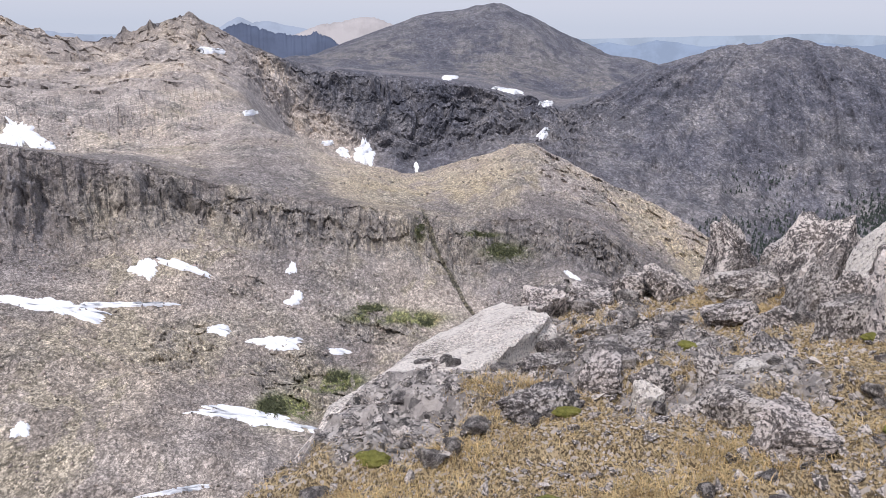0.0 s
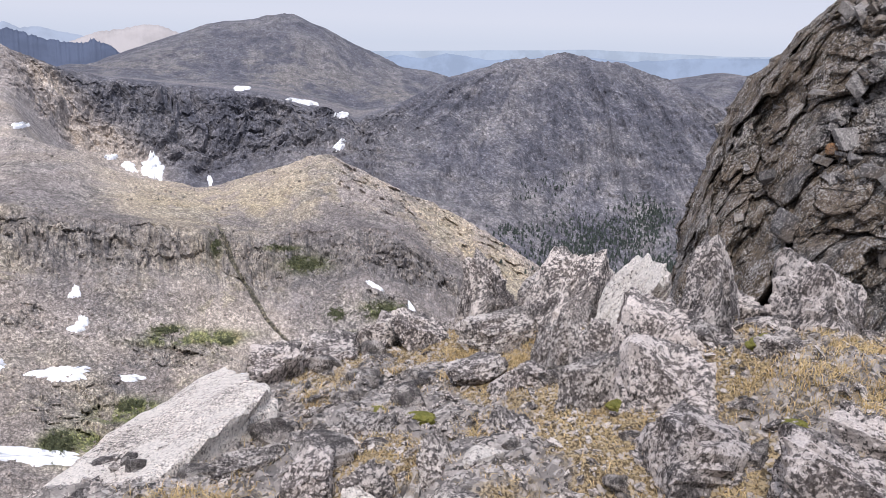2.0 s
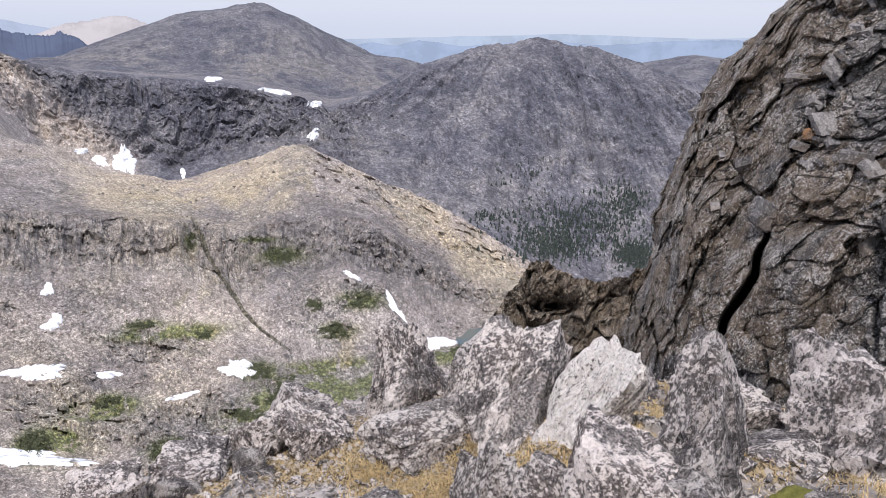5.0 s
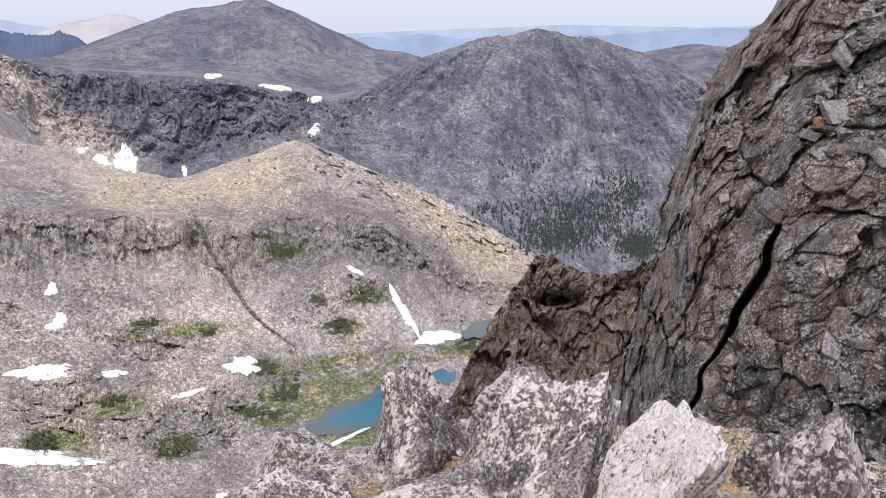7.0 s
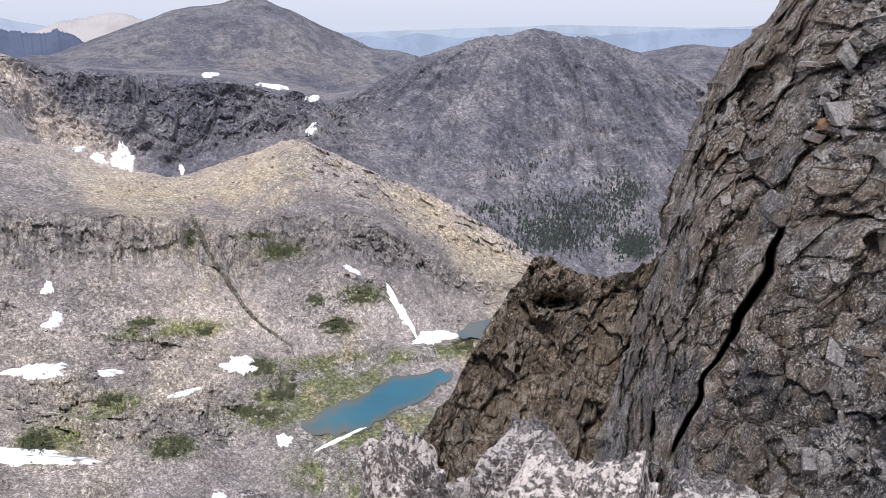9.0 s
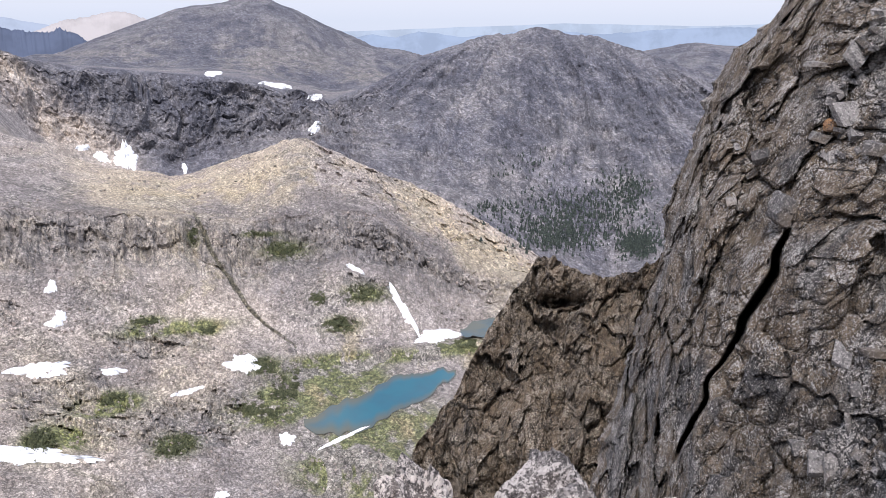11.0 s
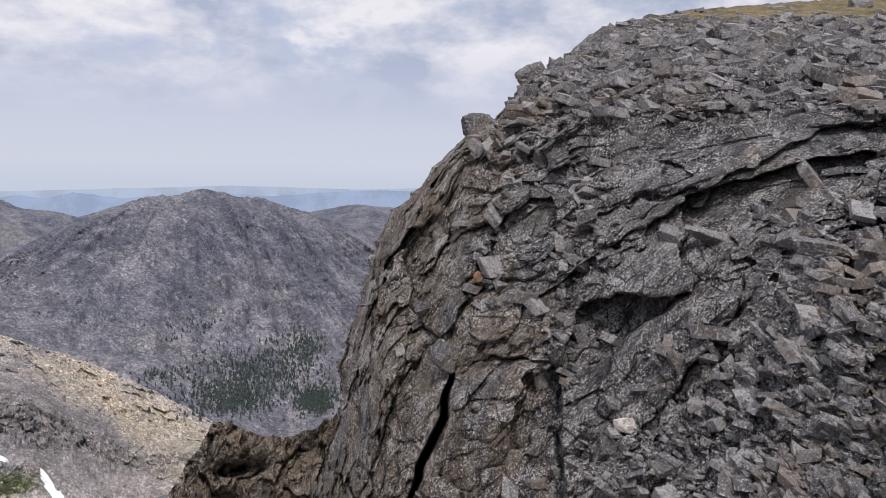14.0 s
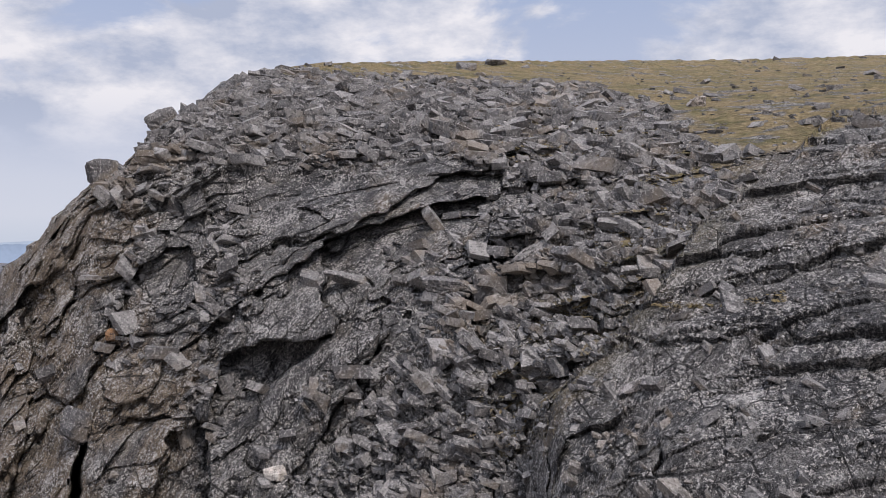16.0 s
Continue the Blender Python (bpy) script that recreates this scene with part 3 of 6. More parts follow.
# willow scrub and wet meadow: bearing, angle, half widths, turn
WILLOWS = [(3.6, -23.9, 1.7, 0.7, 0), (2.6, -24.6, 1.8, 0.35, 0), (0.6, -22.6, 1.0, 0.5, -30), (0.3, -25.5, 1.8, 0.35, -28), (-5.6, -27.0, 1.2, 0.55, 12), (-6.7, -19.0, 1.0, 0.25, -10), (-14.2, -25.4, 0.8, 0.7, 0), (-3.4, -13.7, 0.3, 0.6, 0), (2.6, -15.0, 1.3, 0.45, -22), (8.0, -18.2, 1.3, 0.5, 8), (6.3, -20.2, 1.1, 0.5, -15), (4.8, -18.4, 0.6, 0.35, -30), (-9.5, -23.6, 0.8, 0.3, 0), (-2.8, -20.0, 0.6, 0.25, 0), (15.4, -21.6, 0.8, 0.3, 0), (1.0, -13.9, 1.1, 0.12, -20)]
# grass of the wet ground round the tarn
MEADOWS = [(7.0, -23.9, 1.8, 0.8, 0), (9.8, -22.4, 2.4, 0.3, 0), (5.4, -22.6, 2.2, 0.3, -10), (4.2, -24.6, 2.4, 0.8, 0), (14.6, -21.9, 1.6, 0.3, 0), (-9.7, -23.9, 1.6, 0.5, 0), (-13.0, -25.6, 1.6, 0.6, 0), (1.2, -26.0, 2.0, 0.4, -20), (-5.0, -19.6, 2.4, 0.3, 0), (7.0, -29.5, 3.0, 1.6, 0), (11.5, -28.0, 3.0, 1.4, 0)]


def land():
    cols = np.concatenate([np.linspace(-180, -60, 30)[:-1], np.linspace(-60, -33, 60)[:-1], np.linspace(-33, 34, 800)[:-1], np.linspace(34, 60, 40)[:-1], np.linspace(60, 180, 30)])
    names = list(LINES)
    R, Z = [], []
    for nm in names:
        el, r = LINES[nm]
        e = np.interp(cols, TH, el)
        rr = np.interp(cols, TH, r)
        bump = lambda at, w: np.exp(-((cols - at) / w) ** 2)
        if nm == "summit":
            e = e + 0.50 * bump(1.9, 1.2) - 0.12 * bump(-0.4, 1.0)
        if nm == "rim":
            e = e + 0.14 * bump(19.7, 0.8) + 0.22 * bump(23.7, 0.9) + 0.15 * bump(16.3, 1.0)
        # soften the corners of the lines
        kern = np.ones(9) / 9
        e2 = np.convolve(np.pad(e, 4, mode="edge"), kern, "valid")
        rr = np.convolve(np.pad(rr, 4, mode="edge"), kern, "valid")
        R.append(rr)
        Z.append(EYE[2] + rr * np.tan(np.radians(e2)))
    R, Z = np.array(R), np.array(Z)
    counts = (14, 22, 38, 40, 46, 44, 44, 12, 52, 84, 16, 44, 6)
    q = [0.0]
    for k, c in enumerate(counts[1:]):
        q += list(k + (np.arange(c) + 1) / c)
    q = np.array(q)
    r, z = pchip(R, Z, q)
    # cliffs rise steeper towards their tops
    for k0, p in ((4, 2.2), (8, 1.5)):
        i = (q > k0) & (q < k0 + 1)
        t = (q[i] - k0)[:, None]
        r[i] = R[k0] + (R[k0 + 1] - R[k0]) * (1 - (1 - t) ** p)
        z[i] = Z[k0] + (Z[k0 + 1] - Z[k0]) * (0.35 * t + 0.65 * t * t * (3 - 2 * t))
    th = np.radians(cols)[None, :] + 0 * r
    x, y = EYE[0] + r * np.sin(th), EYE[1] + r * np.cos(th)
    qq = q[:, None] + 0 * r
    flat = np.stack([x, y, 0 * x], -1).reshape(-1, 3)
    sh = r.shape
    F = lambda scale, o, s, ridged=False, rough=0.5, dx=1.0: fbm(np.stack([flat[:, 0] * dx, flat[:, 1], np.full(len(flat), 3.7)], 1) / scale, o, s, rough, ridged).reshape(sh)
    slant = np.stack([vnoise(flat / 160, 91), vnoise(flat / 160, 92)], 1) * 2.2 + np.stack([vnoise(flat / 45, 93), vnoise(flat / 45, 94)], 1) * 0.7
    bearing = np.stack([np.degrees(th).ravel() + slant[:, 0] + 0.006 * (r - 1700).ravel() * np.sign(np.degrees(th).ravel() - 19) * (r.ravel() > 1250), r.ravel() / 150 + slant[:, 1], 0 * r.ravel()], -1)
    ribs = functools.lru_cache(None)(lambda f, s, stretch=1.0: fbm(bearing * np.array((f, stretch, 1)), 5, s, 0.55, True).reshape(sh))
    # fall lines of the eastern mountain spread from its summit
    deg0 = np.degrees(th)
    down = np.clip(9 - qq, 0, 1)
    fan = np.stack([((deg0 - 19.5) / (0.28 + 0.9 * down) + 0.8 * vnoise(flat / 150, 95).reshape(sh) + 0.22 * vnoise(flat / 45, 96).reshape(sh)).ravel(), (down * 1.2).ravel(), 0 * r.ravel()], -1)
    chute = functools.lru_cache(None)(lambda f, s, o=4: fbm(fan * np.array((f, 1, 1)), o, s, 0.55, True).reshape(sh))
    # weights along the profile
    at = lambda k, w: np.clip(1 - np.abs(qq - k) / w, 0, 1)
    floor_w = smooth(0.6, 1.0, qq) * (1 - smooth(3.0, 4.0, qq))
    cliff_w = at(4.5, 0.6)
    hill_w = smooth(5, 5.5, qq) * (1 - smooth(6.2, 7, qq))
    wall_w = np.clip(smooth(7.6, 8.3, qq) * (1 - smooth(8.7, 9.0, qq)), 0, 1)
    top_w = smooth(9.6, 10.4, qq) * (1 - smooth(10.9, 11.1, qq))
    left = 1 - smooth(-17, -13, np.degrees(th))
    left_w = left * smooth(5.5, 6.5, qq) * (1 - smooth(8.95, 9.02, qq))
    pk = smooth(6, 11, np.degrees(th))
    lake = smooth(1.5, 4, np.degrees(th)) * (1 - smooth(15, 17, np.degrees(th))) * np.clip(smooth(1.85, 2.05, qq) * (1 - smooth(2.95, 3.2, qq)), 0, 1)
    calm = 1 - lake
    dz = floor_w * calm * (7 * F(70, 5, 3) + 5.5 * F(38, 5, 9, True) + 0.7 * F(9, 3, 5))
    dz += smooth(0.6, 1.2, qq) * (1 - smooth(6.0, 6.3, qq)) * 0.5 * F(6, 3, 15)
    dz += cliff_w * (9 * ribs(0.45, 21, 0.8) + 6 * ribs(1.2, 22, 0.9) + 9 * F(34, 5, 23, True) + 2.5 * F(10, 3, 24))
    dz += hill_w * (3.5 * F(60, 5, 31) + 2.0 * F(14, 4, 33, True))
    dz += wall_w * (1 - left) * (1 - pk) * (18 * ribs(0.4, 41, 0.6) + 9 * ribs(1.1, 42, 0.9) + 18 * F(90, 5, 43, True) + 5 * F(30, 3, 44))
    dz += wall_w * pk * (20 * (chute(0.14, 51) - 0.15) + 10 * (chute(0.5, 52) - 0.15) + 8 * (F(120, 5, 53, True) - 0.15) + 5 * F(45, 4, 54))
    dz += left_w * (9 * F(120, 5, 61) + 10 * F(80, 5, 62, True) + 10 * ribs(0.9, 63, 0.5) * smooth(7.6, 8.4, qq))
    dz += top_w * (16 * F(420, 6, 71, True) + 9 * ribs(0.35, 72, 0.2))
    # broken skylines
    crest = at(9, 0.09)
    dz += crest * (6 * (F(45, 4, 81, True) - 0.3) + 3 * F(14, 3, 82))
    teeth = np.clip(at(9, 0.10), 0, 1) * smooth(-24.0, -22.6, np.degrees(th)) * (1 - smooth(-18.4, -17.5, np.degrees(th)))
    dz += teeth * 34 * np.abs(F(38, 4, 85, True))
    dz += at(11, 0.1) * 4 * F(80, 4, 86, True) + at(6, 0.12) * 2.5 * F(25, 4, 87, True)
    dz += at(5, 0.15) * 3 * F(28, 4, 88, True)
    # the gully of the stream down the headwall
    gx = np.interp(np.degrees(np.arctan(-(z - EYE[2]) / r)), (12.0, 12.6, 14.7, 16.6, 18.8, 20.4, 21.8), (-3.3, -3.1, -2.4, -1.4, 0.0, 1.5, 3.0))
    gul = np.exp(-((np.degrees(th) - gx) / 0.10) ** 2) * smooth(3.2, 3.7, qq) * (1 - smooth(4.95, 5.15, qq))
    dz -= 3.0 * gul
    dr = cliff_w * (9 * ribs(0.45, 21, 0.8) + 6 * ribs(1.2, 22, 0.9) + 6 * F(26, 4, 27, True))
    dr += wall_w * (1 - left) * (1 - pk) * (20 * ribs(0.4, 41, 0.6) + 12 * ribs(1.1, 42, 0.9) + 9 * F(30, 4, 45, True))
    dr += wall_w * pk * (28 * chute(0.14, 51) + 13 * chute(0.5, 52) + 4 * chute(1.6, 55) + 14 * F(55, 4, 57, True))
    # broken rock: tilted blocks on the cliffs, the far walls and the knobs of the valley floor
    el0 = np.degrees(np.arctan2(z - EYE[2], r))
    knob = sum(np.exp(-((deg0 - kb) / ka) ** 4 - ((el0 - ke) / kh) ** 4) for kb, ke, ka, kh in KNOBS) + 0.9 * F(40, 4, 101)
    knob = calm * smooth(0.35, 0.75, knob) * smooth(1.2, 1.6, qq) * (1 - smooth(4.4, 4.8, qq))
    xyz = np.stack([x, y, z * 1.3], -1)
    for mask, sizes in ((cliff_w, ((26, 4.5), (10, 2.6))), (knob, ((17, 4.5), (7, 2.4), (3.5, 1.2))), (wall_w * (1 - left) * (1 - 0.45 * pk), ((75, 6), (30, 5), (13, 3))), (left_w + teeth, ((50, 6), (22, 4))), (hill_w * smooth(2, 7, deg0), ((24, 6.0), (9, 3.0)))):
        here = (mask > 0.02) & (np.abs(deg0) < 34)
        for size, high in sizes:
            v, t, g = facets(xyz[here] / size + 0.18 * np.stack([vnoise(xyz[here] / size, 111), vnoise(xyz[here] / size, 112), 0 * xyz[here][:, 0]], 1), 113 + int(size))
            step = mask[here] * high * (0.8 * v + 1.1 * t - 0.35 * np.exp(-(g / 0.06) ** 2))
            dr[here] += step
            dz[here] += 0.35 * step
    r = r - dr
    x, y = EYE[0] + r * np.sin(th), EYE[1] + r * np.cos(th)
    z = z + dz
    z = np.where(lake > 0, z * (1 - lake) + lake * np.minimum(z, -243.5), z)
    el = np.degrees(np.arctan2(z - EYE[2], r))
    P = np.stack([x, y, z], -1)
    # sunlight on the hill and left ridge is put into tone as paler tan
    tone = np.clip(0.42 * floor_w + 0.6 * cliff_w + (0.62 + 0.36 * smooth(3, 8, np.degrees(th))) * hill_w + left_w * 0.85 + at(3.6, 0.7) * 0.5 + at(8, 0.5) * 0.1 + at(9.6, .5) * (1 - pk) * 0.22, 0, 1)
    deg = np.degrees(th)
    tone = np.where(qq < 1.9, np.maximum(tone, 0.42 + 0.4 * smooth(3, 7, deg)), tone)
    # the pale ridge reaches further down its slope; its sunlight is painted into tone
    b0 = np.interp(qq, (7.4, 8.0, 8.5, 9.0), (-5, -6.5, -10.5, -14.5))
    ridge = (1 - smooth(-2, 2, deg - b0)) * smooth(5.5, 6.5, qq) * (1 - smooth(8.95, 9.02, qq))
    tone = np.maximum(tone, 0.7 * ridge)
    tone *= 1 - 0.75 * at(8.9, 0.4) * smooth(-25, -23, deg) * (1 - smooth(-18.5, -16.5, deg))
    tone *= 1 - 0.15 * at(4.5, 0.75) * (1 - smooth(-26, -2, deg)) - 0.2 * (1 - smooth(-30, -18, deg)) * (qq < 5.3)
    veg = np.clip(at(5.4, 0.7) * smooth(-14, -6, deg) * 0.95 + at(3.1, 0.5) * smooth(-1, 3, deg) * 1.2 + at(2.7, 1.0) * 0.35 + at(10.2, 0.5) * 0.2 + at(6.2, 0.7) * 0.3, 0, 1)
    veg = np.maximum(veg, 1.0 * at(1.3, 0.7) * smooth(3, 6, deg))
    steep = np.clip(top_w * 0.35 + cliff_w * 0.6 + wall_w * (1 - left) * (1 - ridge) * 1.1 + 0.5 * teeth + gul, 0, 1)
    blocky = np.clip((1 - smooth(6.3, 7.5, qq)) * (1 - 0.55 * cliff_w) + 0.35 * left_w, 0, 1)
    rib = 0.5 + 0.5 * np.clip(1.1 * (chute(0.5, 52) * 0.40 + chute(1.6, 55) * 0.42 + 0.35 * F(50, 4, 58, True)) * pk + (1 - pk) * 1.1 * (ribs(0.4, 41, 0.6) * 0.6 + ribs(1.1, 42, 0.9) * 0.5), -1, 1)
    rib = np.where(qq < 6, 0.5 + 0.5 * np.clip(ribs(0.45, 21, 0.8) * 0.6 + ribs(1.2, 22, 0.9) * 0.6, -1, 1), rib)
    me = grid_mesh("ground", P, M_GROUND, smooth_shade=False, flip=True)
    for zone in (qq < 6, (qq >= 6) & (pk > 0.5), (qq >= 6) & (pk <= 0.5)):
        rib = np.where(zone, 0.5 + 0.22 * (rib - rib[zone].mean()) / rib[zone].std(), rib)
    attribute(me, "rib", rib)
    attribute(me, "band", np.clip(cliff_w * 1.3 + knob, 0, 1) * (0.75 + 0.45 * F(120, 3, 97)))
    green = sum(np.exp(-((deg - b0) / (a * 1.2)) ** 2 - ((el - e0) / (h * 1.2)) ** 2) * w for spots, w in ((WILLOWS, 0.6), (MEADOWS, 1.0)) for b0, e0, a, h, _ in spots)
    attribute(me, "green", np.clip(green * 2.4, 0, 1) * (qq < 6))
    wide = np.exp(-((deg - gx) / (0.16 + 0.10 * np.abs(F(20, 3, 99)))) ** 2) * smooth(3.0, 3.4, qq) * (1 - smooth(5.0, 5.3, qq))
    attribute(me, "gully", wide)
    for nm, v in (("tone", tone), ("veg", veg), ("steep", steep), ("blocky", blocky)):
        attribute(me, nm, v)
    return me, cols, P, el, r


ground_mesh, LAND_COLS, LAND_P, LAND_EL, LAND_R = land()
ground = tagged(new("ground", ground_mesh), "grey and tan rocky alpine valley with cirque walls and peaks", "mountains", kind="structure")
LAND_MAX = np.maximum.accumulate(LAND_EL, axis=0)


def on_land(bearing, el):
    """The visible place of the land in a direction from the viewpoint, or None for the sky."""
    c = int(np.clip(np.searchsorted(LAND_COLS, bearing), 1, len(LAND_COLS) - 1))
    k = int(np.searchsorted(LAND_MAX[:, c], el))
    if k <= 0 or k >= len(LAND_MAX):
        return None
    a, b = LAND_EL[k - 1, c], LAND_EL[k, c]
    t = 0 if b <= a else np.clip((el - a) / (b - a), 0, 1)
    f = (bearing - LAND_COLS[c - 1]) / (LAND_COLS[c] - LAND_COLS[c - 1])
    row = lambda i: LAND_P[i, c - 1] * (1 - f) + LAND_P[i, c] * f
    return row(k - 1) * (1 - t) + row(k) * t


def on_land_many(b, e):
    """on_land for arrays: the places, and which of them are land."""
    c = np.clip(np.searchsorted(LAND_COLS, b), 1, len(LAND_COLS) - 1)
    k = np.zeros(len(b), int)
    for i in range(0, len(b), 4000):
        k[i:i + 4000] = (LAND_MAX[:, c[i:i + 4000]] < e[i:i + 4000]).sum(0)
    ok = (k > 0) & (k < len(LAND_MAX))
    k = np.clip(k, 1, len(LAND_MAX) - 1)
    lo, hi = LAND_EL[k - 1, c], LAND_EL[k, c]
    t = np.where(hi > lo, np.clip((e - lo) / np.where(hi > lo, hi - lo, 1), 0, 1), 0)[:, None]
    f = ((b - LAND_COLS[c - 1]) / (LAND_COLS[c] - LAND_COLS[c - 1]))[:, None]
    p = (LAND_P[k - 1, c - 1] * (1 - f) + LAND_P[k - 1, c] * f) * (1 - t) + (LAND_P[k, c - 1] * (1 - f) + LAND_P[k, c] * f) * t
    return p, ok


def tarn(name, label, rows, z, depth=1.0):
    """A sheet of water from (bearing, near and far distance) rows."""
    b = np.array(rows)
    n = 60
    u = np.linspace(b[0, 0], b[-1, 0], n)
    lo, hi = np.interp(u, b[:, 0], b[:, 1]), np.interp(u, b[:, 0], b[:, 2])
    wob = fbm(np.stack([u * 1.7, 0 * u, 0 * u], 1), 4, 7) * 8
    v = np.linspace(0, 1, 16)[:, None]
    r = lo + wob + (hi - lo) * v
    th = np.radians(u)[None, :]
    P = np.stack([EYE[0] + r * np.sin(th), EYE[1] + r * np.cos(th), np.full(r.shape, z)], -1)
    me = grid_mesh(name, P, M_WATER, flip=True)
    d = np.minimum(v, 1 - v) * 2 * np.clip((u - u[0]) / 7, 0, 1) ** 0.7 * np.clip((u[-1] - u) / 1.2, 0, 1) ** 0.4
    attribute(me, "deep", d * depth + 0 * r)
    return tagged(new(name, me), label, "lake", kind="structure")


tarn("water_1", "turquoise alpine tarn with shallow brown edges", [(3.4, 486, 496), (4.4, 478, 503), (6, 470, 516), (8.2, 480, 533), (10.2, 498, 556), (12.7, 524, 566), (14, 546, 568), (14.6, 556, 566)], -243.0)
tarn("water_2", "small blue pond below a snowbank", [(14.9, 618, 626), (15.6, 610, 640), (17, 606, 650), (19, 606, 655)], -233.6, 0.3)


def snow(bearing, el, a, b, turn, i):
    """A thin drift with ragged rims, draped over the land; half widths and turn in degrees."""
    nr, nc = 7, 72
    rng = np.random.default_rng(100 + i)
    ph = np.linspace(0, 2 * np.pi, nc, endpoint=False)
    edge = 0.88 + 0.22 * np.sin(2 * ph + rng.uniform(0, 6)) + 0.16 * np.sin(3 * ph + rng.uniform(0, 6)) + 0.12 * np.sin(5 * ph + rng.uniform(0, 6)) + 0.08 * np.sin(9 * ph + rng.uniform(0, 6)) + 0.10 * rng.normal(size=nc)
    V, F = [], []
    c, s = math.cos(radians(turn)), math.sin(radians(turn))
    sec = 1 / math.cos(radians(el))
    k = np.linspace(0, 1, nr)
    for j in range(nr):
        for m in range(nc):
            u, w = a / sec * edge[m] * k[j] * math.cos(ph[m]), b * edge[m] * k[j] * math.sin(ph[m])
            du, dw = (u * c - w * s) * sec, u * s + w * c
            p = on_land(bearing + du, el + dw)
            if p is None:
                return None
            V.append(p)
    V = np.array(V).reshape(nr, nc, 3)
    ref = np.median(np.linalg.norm(V.reshape(-1, 3) - EYE, axis=1))
    d = np.linalg.norm(V - EYE, axis=2)
    V = EYE + (V - EYE) * (np.clip(d, ref * 0.93, ref * 1.07) / d)[..., None]
    lift = np.where(np.arange(nr) == nr - 1, -0.8, 1.3 * ref / 600)[:, None]
    V[..., 2] += lift
    V = V.reshape(-1, 3)
    for j in range(nr - 1):
        for m in range(nc):
            n = (m + 1) % nc
            F.append((j * nc + m, j * nc + n, (j + 1) * nc + n, (j + 1) * nc + m))
    ob = new("snow_patch", raw_mesh("snow_patch", V, F, M_SNOW, True))
    return tagged(ob, "patch of old white summer snow on the rocky slope", "snow", "snow patches")


VALLEY_SNOW = [(-22.1, -15.6, 1.06, 0.61, -20), (-19.6, -15.7, 2.02, 0.25, -25), (-27.8, -17.5, 3.37, 0.59, -20), (-23.7, -17.8, 2.85, 0.18, -5), (-17.6, -20.0, 1.02, 0.29, -12), (-13.6, -21.1, 2.08, 0.49, 0), (-9.3, -21.9, 0.91, 0.21, -10), (-15.5, -25.9, 5.26, 0.47, -14), (-30.8, -24.6, 0.81, 0.39, 0), (-12.3, -16.1, 0.27, 0.38, 0), (-12.1, -18.1, 0.49, 0.38, 0), (7.4, -16.5, 0.66, 0.15, -30), (-21.4, -29.9, 2.33, 0.17, 0)]
HIGH_SNOW = [(-28.6, -6.8, 1.16, 1.01, -35), (-7.1, -8.5, 1.06, 0.64, -55), (-8.6, -8.4, 0.57, 0.26, -20), (-9.6, -7.8, 0.34, 0.19, 0), (-1.4, -3.4, 0.66, 0.11, 0), (2.6, -4.2, 1.13, 0.11, -10), (5.1, -5.0, 0.53, 0.17, 0), (5.0, -7.0, 0.57, 0.26, 35), (-17.0, -1.8, 1.05, 0.16, 0), (-14.7, -5.8, 0.62, 0.13, 0), (-3.6, -9.4, 0.19, 0.34, 0), (-27.2, -7.6, 0.63, 0.20, 20)]
TARN_SNOW = [(-0.6, -22.4, 1.53, 0.55, -15), (10.8, -19.3, 2.23, 0.31, -62), (13.3, -21.1, 1.56, 0.50, 0), (2.1, -27.5, 0.66, 0.43, 20), (6.2, -27.7, 1.89, 0.11, 22), (-4.6, -23.8, 1.04, 0.16, 12), (-2.8, -30.5, 0.60, 0.18, 0), (-12.4, -18.4, 0.50, 0.34, 0), (-12.5, -16.3, 0.32, 0.27, -20)]
for i, row in enumerate(VALLEY_SNOW + HIGH_SNOW + TARN_SNOW):
    snow(*row, i)


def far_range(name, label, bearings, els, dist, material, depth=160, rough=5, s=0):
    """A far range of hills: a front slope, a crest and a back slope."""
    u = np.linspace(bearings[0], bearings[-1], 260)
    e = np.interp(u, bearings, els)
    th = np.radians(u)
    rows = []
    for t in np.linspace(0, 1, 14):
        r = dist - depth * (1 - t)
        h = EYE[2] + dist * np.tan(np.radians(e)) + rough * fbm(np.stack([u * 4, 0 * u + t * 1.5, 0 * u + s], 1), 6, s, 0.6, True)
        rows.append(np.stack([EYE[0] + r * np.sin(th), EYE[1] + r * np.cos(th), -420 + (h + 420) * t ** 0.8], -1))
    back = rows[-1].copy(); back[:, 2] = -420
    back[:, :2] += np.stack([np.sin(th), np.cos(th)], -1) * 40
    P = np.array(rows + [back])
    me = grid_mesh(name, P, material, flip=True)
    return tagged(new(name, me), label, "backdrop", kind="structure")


# ranges beyond the land, their haze painted in as pale blue and emission
far_range("backdrop_1", "dark blue hazy serrated rocky ridge far away", (-17.5, -15.9, -14.8, -13, -11, -10.2, -9, -8, -6), (-1.2, -0.35, -0.05, -0.65, -0.85, -0.55, -1.1, -2, -3), 4200, haze_material("far_hazy_blue_rock", (0.13, 0.16, 0.24), 0.6), 300, 14, 3)
far_range("backdrop_2", "pale tan hazy mountain with snow streaks far away", (-14, -12, -10.1, -8.4, -7.2, -6.4, -5.3, -3, -1), (-1.6, -0.9, -0.15, 0.15, 0.45, 0.42, 0.05, -0.7, -1.5), 4400, haze_material("far_hazy_pale_rock", (0.60, 0.57, 0.58), 0.7), 300, 8, 5)
